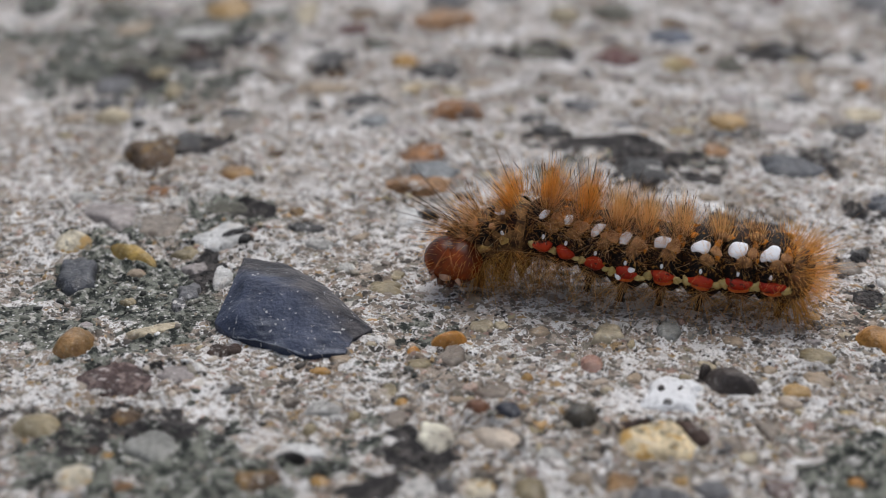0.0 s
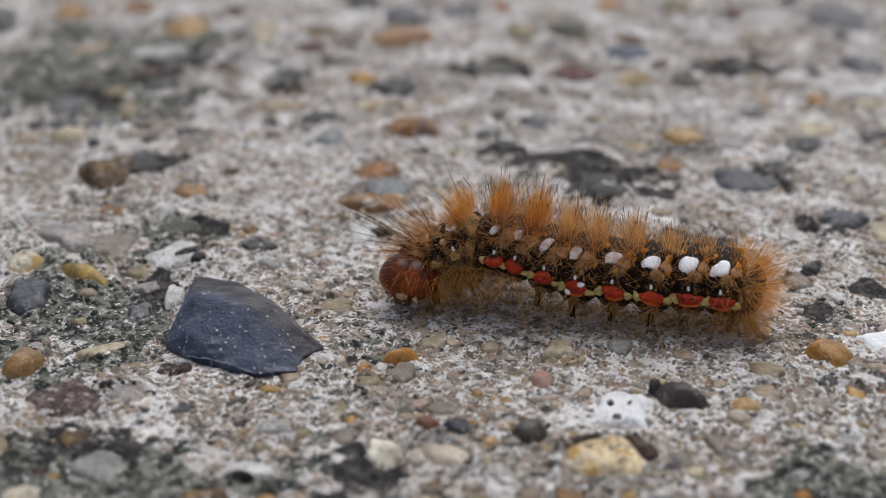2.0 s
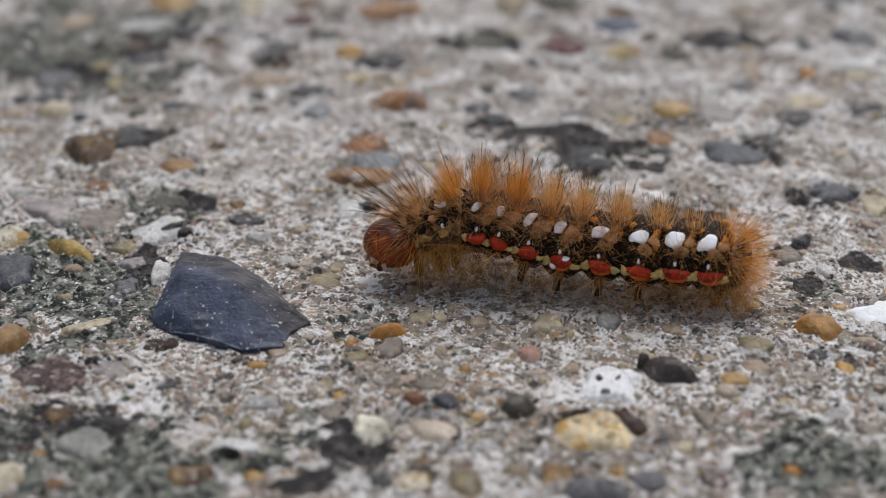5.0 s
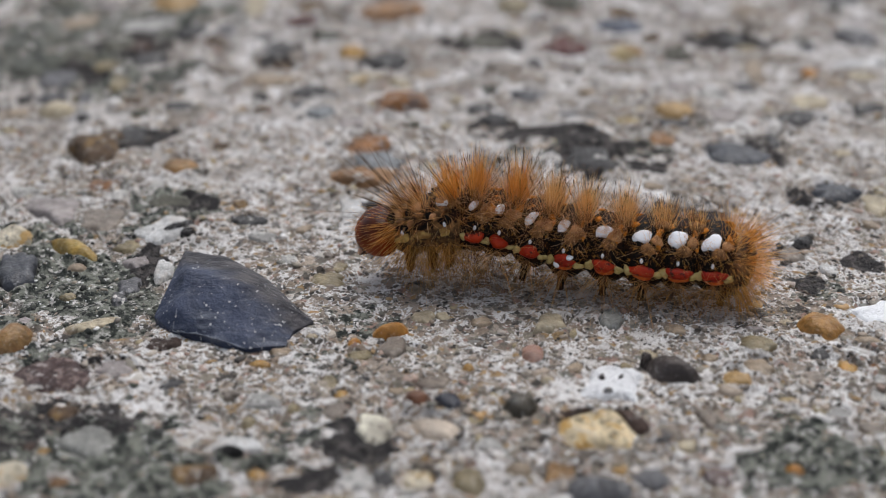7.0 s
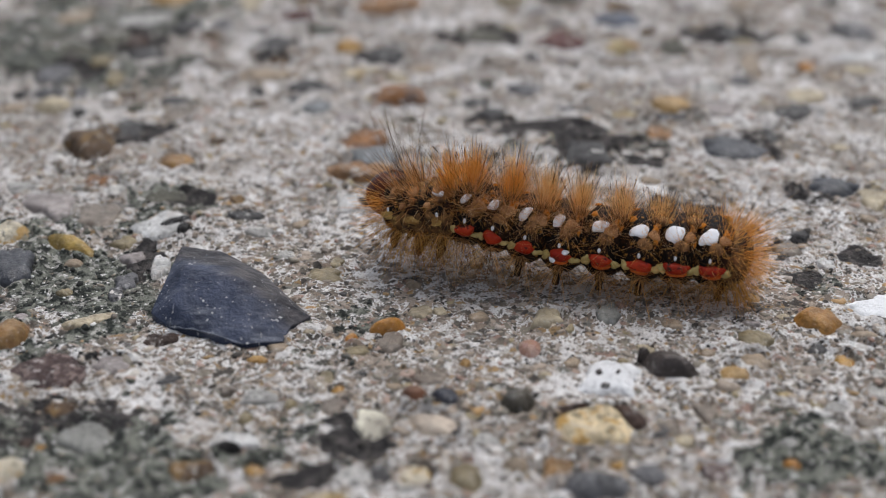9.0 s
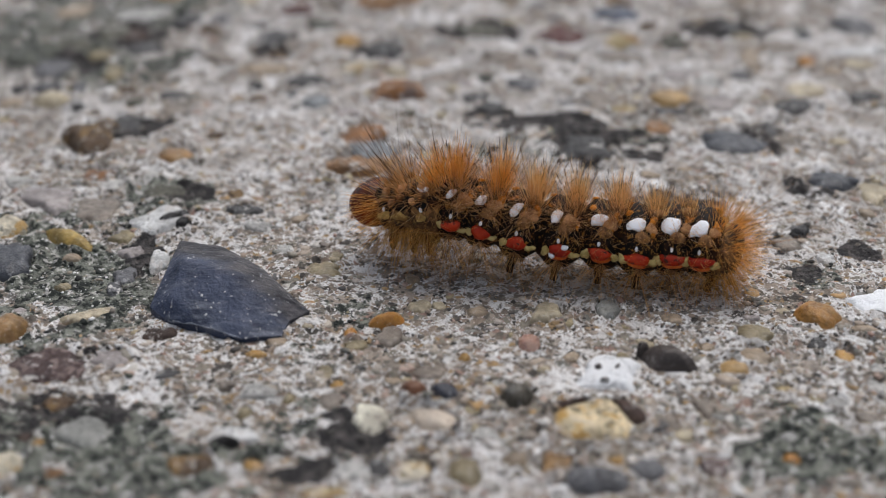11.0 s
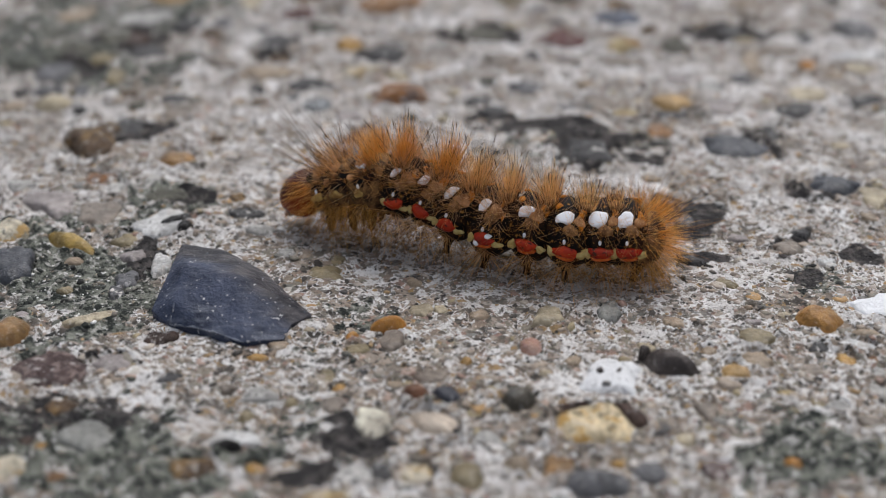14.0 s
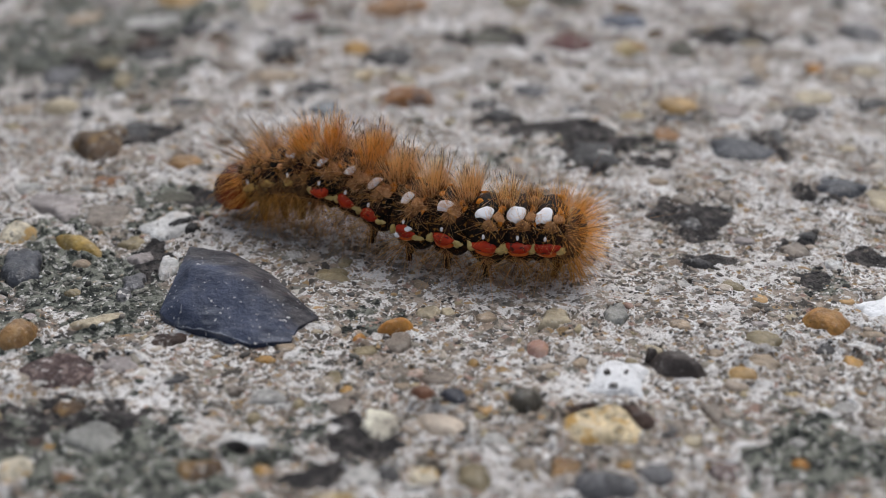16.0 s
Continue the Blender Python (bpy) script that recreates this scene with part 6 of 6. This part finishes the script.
    walk(SEG["A4"], [
        (0, pose(0.00329, 0.00025, 0.00428, 0.0, -5.1, -0.1)), (0.5, pose(0.00329, 0.00024, 0.00428, 0.0, -5.1, -0.2)), (1, pose(0.00321, 0.00027, 0.00428, 0.0, -5.0, -0.9)),
        (1.5, pose(0.00340, 0.00013, 0.00428, 0.0, -5.0, -0.9)), (2, pose(0.00340, 0.00010, 0.00428, 0.0, -4.9, -1.3)), (2.5, pose(0.00341, 0.00011, 0.00428, 0.0, -4.9, -1.3)),
        (3, pose(0.00338, 0.00029, 0.00428, 0.0, -4.9, -1.3)), (3.5, pose(0.00337, 0.00031, 0.00428, 0.0, -4.9, -0.6)), (4, pose(0.00346, 0.00024, 0.00428, 0.0, -4.9, -0.3)),
        (6.5, pose(0.00369, -0.00005, 0.00428, 0.0, -4.7, -0.8)), (7, pose(0.00369, -0.00005, 0.00428, 0.0, -4.7, -0.8)), (7.5, pose(0.00369, -0.00006, 0.00428, 0.0, -4.6, -0.7)),
        (8, pose(0.00368, -0.00005, 0.00428, 0.0, -4.6, -0.8)), (8.5, pose(0.00377, -0.00005, 0.00428, 0.0, -4.5, -0.6)), (9, pose(0.00384, -0.00008, 0.00428, 0.0, -4.6, 0.1)),
        (11.5, pose(0.00394, 0.00022, 0.00428, 0.0, -4.1, 1.9)), (12, pose(0.00389, 0.00030, 0.00428, 0.0, -4.0, 0.5)), (12.5, pose(0.00354, 0.00040, 0.00428, 0.0, -4.1, 2.3)),
        (13, pose(0.00302, 0.00100, 0.00428, 0.0, -4.9, 14.3)), (13.5, pose(0.00380, -0.00046, 0.00428, 0.0, -5.0, -1.3)), (14, pose(0.00375, 0.00003, 0.00428, 0.0, -4.1, -6.3)),
        (14.5, pose(0.00429, -0.00006, 0.00428, 0.0, -4.0, -4.9)), (15, pose(0.00325, 0.00059, 0.00428, 0.0, -4.7, 4.9)), (15.5, pose(0.00363, -0.00005, 0.00428, 0.0, -5.2, -0.6)),
        (16, pose(0.00345, -0.00008, 0.00428, 0.0, -4.0, -9.3))])
    walk(SEG["A5"], [
        (0, pose(0.00000, 0.00000, 0.00418, 0.0, -0.7, 0.3)), (0.5, pose(0.00000, 0.00000, 0.00418, 0.0, -0.7, 0.2)), (1, pose(0.00000, 0.00000, 0.00418, 0.0, -0.7, 0.8)),
        (1.5, pose(0.00000, 0.00000, 0.00418, 0.0, -0.7, -0.5)), (2, pose(0.00000, 0.00000, 0.00418, 0.0, -0.7, -1.0)), (2.5, pose(0.00000, 0.00000, 0.00418, 0.0, -0.7, -1.0)),
        (3, pose(0.00000, 0.00000, 0.00418, 0.0, -0.6, 0.4)), (3.5, pose(0.00000, 0.00000, 0.00418, 0.0, -0.6, 1.1)), (4, pose(0.00000, 0.00000, 0.00418, 0.0, -0.6, -0.1)),
        (6.5, pose(0.00000, 0.00000, 0.00418, 0.0, -0.6, -2.3)), (7, pose(0.00000, 0.00000, 0.00418, 0.0, -0.6, -2.4)), (7.5, pose(0.00000, 0.00000, 0.00418, 0.0, -0.6, -2.4)),
        (8, pose(0.00000, 0.00000, 0.00418, 0.0, -0.6, -2.3)), (8.5, pose(0.00000, 0.00000, 0.00418, 0.0, -0.6, -2.4)), (9, pose(0.00000, 0.00000, 0.00418, 0.0, -0.6, -2.8)),
        (11.5, pose(0.00000, 0.00000, 0.00418, 0.0, -0.6, -2.3)), (12, pose(0.00000, 0.00000, 0.00418, 0.0, -0.6, -0.1)), (12.5, pose(0.00000, 0.00000, 0.00418, 0.0, -0.8, 5.0)),
        (13, pose(0.00000, 0.00000, 0.00418, 0.0, -0.9, 9.0)), (13.5, pose(0.00000, 0.00000, 0.00418, 0.0, -0.7, -9.4)), (14, pose(0.00000, 0.00000, 0.00418, 0.0, -0.6, -2.8)),
        (14.5, pose(0.00000, 0.00000, 0.00418, 0.0, -0.6, -4.7)), (15, pose(0.00000, 0.00000, 0.00418, 0.0, -0.8, 6.7)), (15.5, pose(0.00000, 0.00000, 0.00418, 0.0, -0.7, -8.0)),
        (16, pose(0.00000, 0.00000, 0.00418, 0.0, -0.6, -2.4))])
    walk(SEG["A6"], [
        (0, pose(-0.00353, 0.00022, 0.00418, 0.0, -0.0, 0.1)), (0.5, pose(-0.00360, 0.00021, 0.00418, 0.0, -0.0, 0.1)), (1, pose(-0.00354, 0.00018, 0.00418, 0.0, -0.0, 0.7)),
        (1.5, pose(-0.00348, 0.00019, 0.00418, 0.0, -0.0, 0.6)), (2, pose(-0.00341, 0.00022, 0.00418, 0.0, -0.0, 1.4)), (2.5, pose(-0.00342, 0.00023, 0.00418, 0.0, -0.0, 1.3)),
        (3, pose(-0.00357, 0.00023, 0.00418, 0.0, -0.0, -0.0)), (3.5, pose(-0.00365, 0.00018, 0.00418, 0.0, -0.0, 0.6)), (4, pose(-0.00364, 0.00025, 0.00418, 0.0, -0.0, -0.6)),
        (6.5, pose(-0.00343, 0.00024, 0.00418, 0.0, -0.0, -0.3)), (7, pose(-0.00343, 0.00024, 0.00418, 0.0, -0.0, -0.5)), (7.5, pose(-0.00342, 0.00025, 0.00418, 0.0, -0.0, -0.6)),
        (8, pose(-0.00351, 0.00024, 0.00418, 0.0, -0.0, -0.5)), (8.5, pose(-0.00344, 0.00025, 0.00418, 0.0, -0.0, -0.7)), (9, pose(-0.00351, 0.00027, 0.00418, 0.0, -0.0, -1.1)),
        (11.5, pose(-0.00328, 0.00050, 0.00418, 0.0, -0.0, -0.9)), (12, pose(-0.00306, 0.00032, 0.00418, 0.0, -0.0, 2.3)), (12.5, pose(-0.00222, -0.00011, 0.00418, 0.0, -0.0, 7.0)),
        (13, pose(-0.00308, 0.00016, 0.00418, 0.0, -0.0, -7.4)), (13.5, pose(-0.00297, 0.00068, 0.00418, 0.0, -0.0, -0.7)), (14, pose(-0.00349, 0.00039, 0.00418, 0.0, -0.0, 2.1)),
        (14.5, pose(-0.00302, 0.00057, 0.00418, 0.0, -0.0, 3.3)), (15, pose(-0.00246, -0.00008, 0.00418, 0.0, -0.0, 5.8)), (15.5, pose(-0.00339, 0.00093, 0.00418, 0.0, -0.0, -3.3)),
        (16, pose(-0.00367, 0.00022, 0.00418, 0.0, -0.0, 5.0))])
    walk(SEG["A7"], [
        (0, pose(-0.00672, -0.00000, 0.00418, 0.0, -0.0, 2.0)), (0.5, pose(-0.00680, -0.00001, 0.00418, 0.0, -0.0, 1.9)), (1, pose(-0.00674, -0.00008, 0.00418, 0.0, -0.0, 2.4)),
        (1.5, pose(-0.00669, -0.00007, 0.00418, 0.0, -0.0, 2.5)), (2, pose(-0.00661, -0.00017, 0.00418, 0.0, -0.0, 3.3)), (2.5, pose(-0.00661, -0.00015, 0.00418, 0.0, -0.0, 3.4)),
        (3, pose(-0.00669, 0.00001, 0.00418, 0.0, -0.0, 3.3)), (3.5, pose(-0.00686, -0.00007, 0.00418, 0.0, -0.0, 2.3)), (4, pose(-0.00676, 0.00007, 0.00418, 0.0, -0.0, 2.7)),
        (6.5, pose(-0.00646, 0.00004, 0.00418, 0.0, -0.0, 3.2)), (7, pose(-0.00645, 0.00006, 0.00418, 0.0, -0.0, 3.1)), (7.5, pose(-0.00644, 0.00007, 0.00418, 0.0, -0.0, 3.1)),
        (8, pose(-0.00654, 0.00006, 0.00418, 0.0, -0.0, 3.0)), (8.5, pose(-0.00646, 0.00008, 0.00418, 0.0, -0.0, 3.1)), (9, pose(-0.00654, 0.00013, 0.00418, 0.0, -0.0, 2.4)),
        (11.5, pose(-0.00591, 0.00010, 0.00418, 0.0, -0.0, 2.8)), (12, pose(-0.00546, -0.00022, 0.00418, 0.0, -0.0, 3.1)), (12.5, pose(-0.00513, -0.00057, 0.00418, 0.0, -0.0, -3.6)),
        (13, pose(-0.00597, 0.00067, 0.00418, 0.0, -0.0, -13.5)), (13.5, pose(-0.00587, 0.00007, 0.00418, 0.0, -0.0, 7.6)), (14, pose(-0.00603, -0.00017, 0.00418, 0.0, -0.0, 12.8)),
        (14.5, pose(-0.00464, -0.00022, 0.00418, 0.0, -0.0, 16.3)), (15, pose(-0.00550, -0.00049, 0.00418, 0.0, -0.0, -6.0)), (15.5, pose(-0.00599, 0.00042, 0.00418, 0.0, -0.0, 9.3)),
        (16, pose(-0.00607, -0.00050, 0.00418, 0.0, -0.0, 15.3))])
    walk(SEG["A8"], [
        (0, pose(-0.00976, 0.00010, 0.00416, 0.0, -0.0, -0.3)), (0.5, pose(-0.00985, 0.00010, 0.00416, 0.0, -0.0, -0.3)), (1, pose(-0.00979, 0.00001, 0.00416, 0.0, -0.0, 0.1)),
        (1.5, pose(-0.00974, 0.00001, 0.00416, 0.0, -0.0, 0.3)), (2, pose(-0.00969, -0.00004, 0.00416, 0.0, -0.0, -0.6)), (2.5, pose(-0.00976, -0.00004, 0.00416, 0.0, -0.0, -0.3)),
        (3, pose(-0.00965, -0.00003, 0.00416, 0.0, -0.0, 2.8)), (3.5, pose(-0.00986, 0.00003, 0.00416, 0.0, -0.0, -0.1)), (4, pose(-0.00971, 0.00006, 0.00416, 0.0, -0.0, 2.1)),
        (6.5, pose(-0.00949, -0.00001, 0.00416, 0.0, -0.0, 2.8)), (7, pose(-0.00954, -0.00000, 0.00416, 0.0, -0.0, 2.9)), (7.5, pose(-0.00952, 0.00001, 0.00416, 0.0, -0.0, 2.9)),
        (8, pose(-0.00962, 0.00000, 0.00416, 0.0, -0.0, 2.8)), (8.5, pose(-0.00954, 0.00002, 0.00416, 0.0, -0.0, 2.9)), (9, pose(-0.00963, 0.00010, 0.00416, 0.0, -0.0, 2.2)),
        (11.5, pose(-0.00865, 0.00035, 0.00416, 0.0, -0.0, -3.5)), (12, pose(-0.00830, 0.00019, 0.00416, 0.0, -0.0, -7.4)), (12.5, pose(-0.00810, 0.00042, 0.00416, 0.0, -0.0, -18.7)),
        (13, pose(-0.00903, 0.00168, 0.00416, 0.0, -0.0, -16.7)), (13.5, pose(-0.00927, -0.00009, 0.00416, 0.0, -0.0, 4.2)), (14, pose(-0.00832, -0.00067, 0.00416, 0.0, -0.0, 14.5)),
        (14.5, pose(-0.00695, -0.00054, 0.00416, 0.0, -0.0, 9.9)), (15, pose(-0.00882, 0.00071, 0.00416, 0.0, -0.0, -19.8)), (15.5, pose(-0.00917, 0.00001, 0.00416, 0.0, -0.0, 9.1)),
        (16, pose(-0.00856, -0.00107, 0.00416, 0.0, -0.0, 15.1))])
    walk(SEG["tail"], [
        (0, pose(-0.01146, 0.00011, 0.00366, 0.0, -12.4, -0.3)), (0.5, pose(-0.01155, 0.00011, 0.00366, 0.0, -12.4, -0.3)), (1, pose(-0.01149, 0.00001, 0.00366, 0.0, -12.4, 0.1)),
        (1.5, pose(-0.01144, 0.00000, 0.00366, 0.0, -12.4, 0.3)), (2, pose(-0.01139, -0.00002, 0.00366, 0.0, -12.4, -0.6)), (2.5, pose(-0.01146, -0.00003, 0.00366, 0.0, -12.4, -0.3)),
        (3, pose(-0.01135, -0.00012, 0.00366, 0.0, -12.4, 2.8)), (3.5, pose(-0.01156, 0.00003, 0.00366, 0.0, -12.4, -0.1)), (4, pose(-0.01141, -0.00000, 0.00366, 0.0, -12.4, 2.1)),
        (6.5, pose(-0.01119, -0.00009, 0.00366, 0.0, -12.4, 2.8)), (7, pose(-0.01124, -0.00009, 0.00366, 0.0, -12.4, 2.9)), (7.5, pose(-0.01121, -0.00008, 0.00366, 0.0, -12.4, 2.9)),
        (8, pose(-0.01132, -0.00008, 0.00366, 0.0, -12.4, 2.8)), (8.5, pose(-0.01123, -0.00007, 0.00366, 0.0, -12.4, 2.9)), (9, pose(-0.01133, 0.00004, 0.00366, 0.0, -12.4, 2.2)),
        (11.5, pose(-0.01035, 0.00045, 0.00366, 0.0, -12.4, -3.5)), (12, pose(-0.00999, 0.00041, 0.00366, 0.0, -12.4, -7.4)), (12.5, pose(-0.00971, 0.00096, 0.00366, 0.0, -12.4, -18.7)),
        (13, pose(-0.01066, 0.00217, 0.00366, 0.0, -12.4, -16.7)), (13.5, pose(-0.01097, -0.00022, 0.00366, 0.0, -12.4, 4.2)), (14, pose(-0.00996, -0.00109, 0.00366, 0.0, -12.4, 14.5)),
        (14.5, pose(-0.00862, -0.00084, 0.00366, 0.0, -12.4, 9.9)), (15, pose(-0.01042, 0.00129, 0.00366, 0.0, -12.4, -19.8)), (15.5, pose(-0.01085, -0.00026, 0.00366, 0.0, -12.4, 9.1)),
        (16, pose(-0.01020, -0.00151, 0.00366, 0.0, -12.4, 15.1))])


motions()
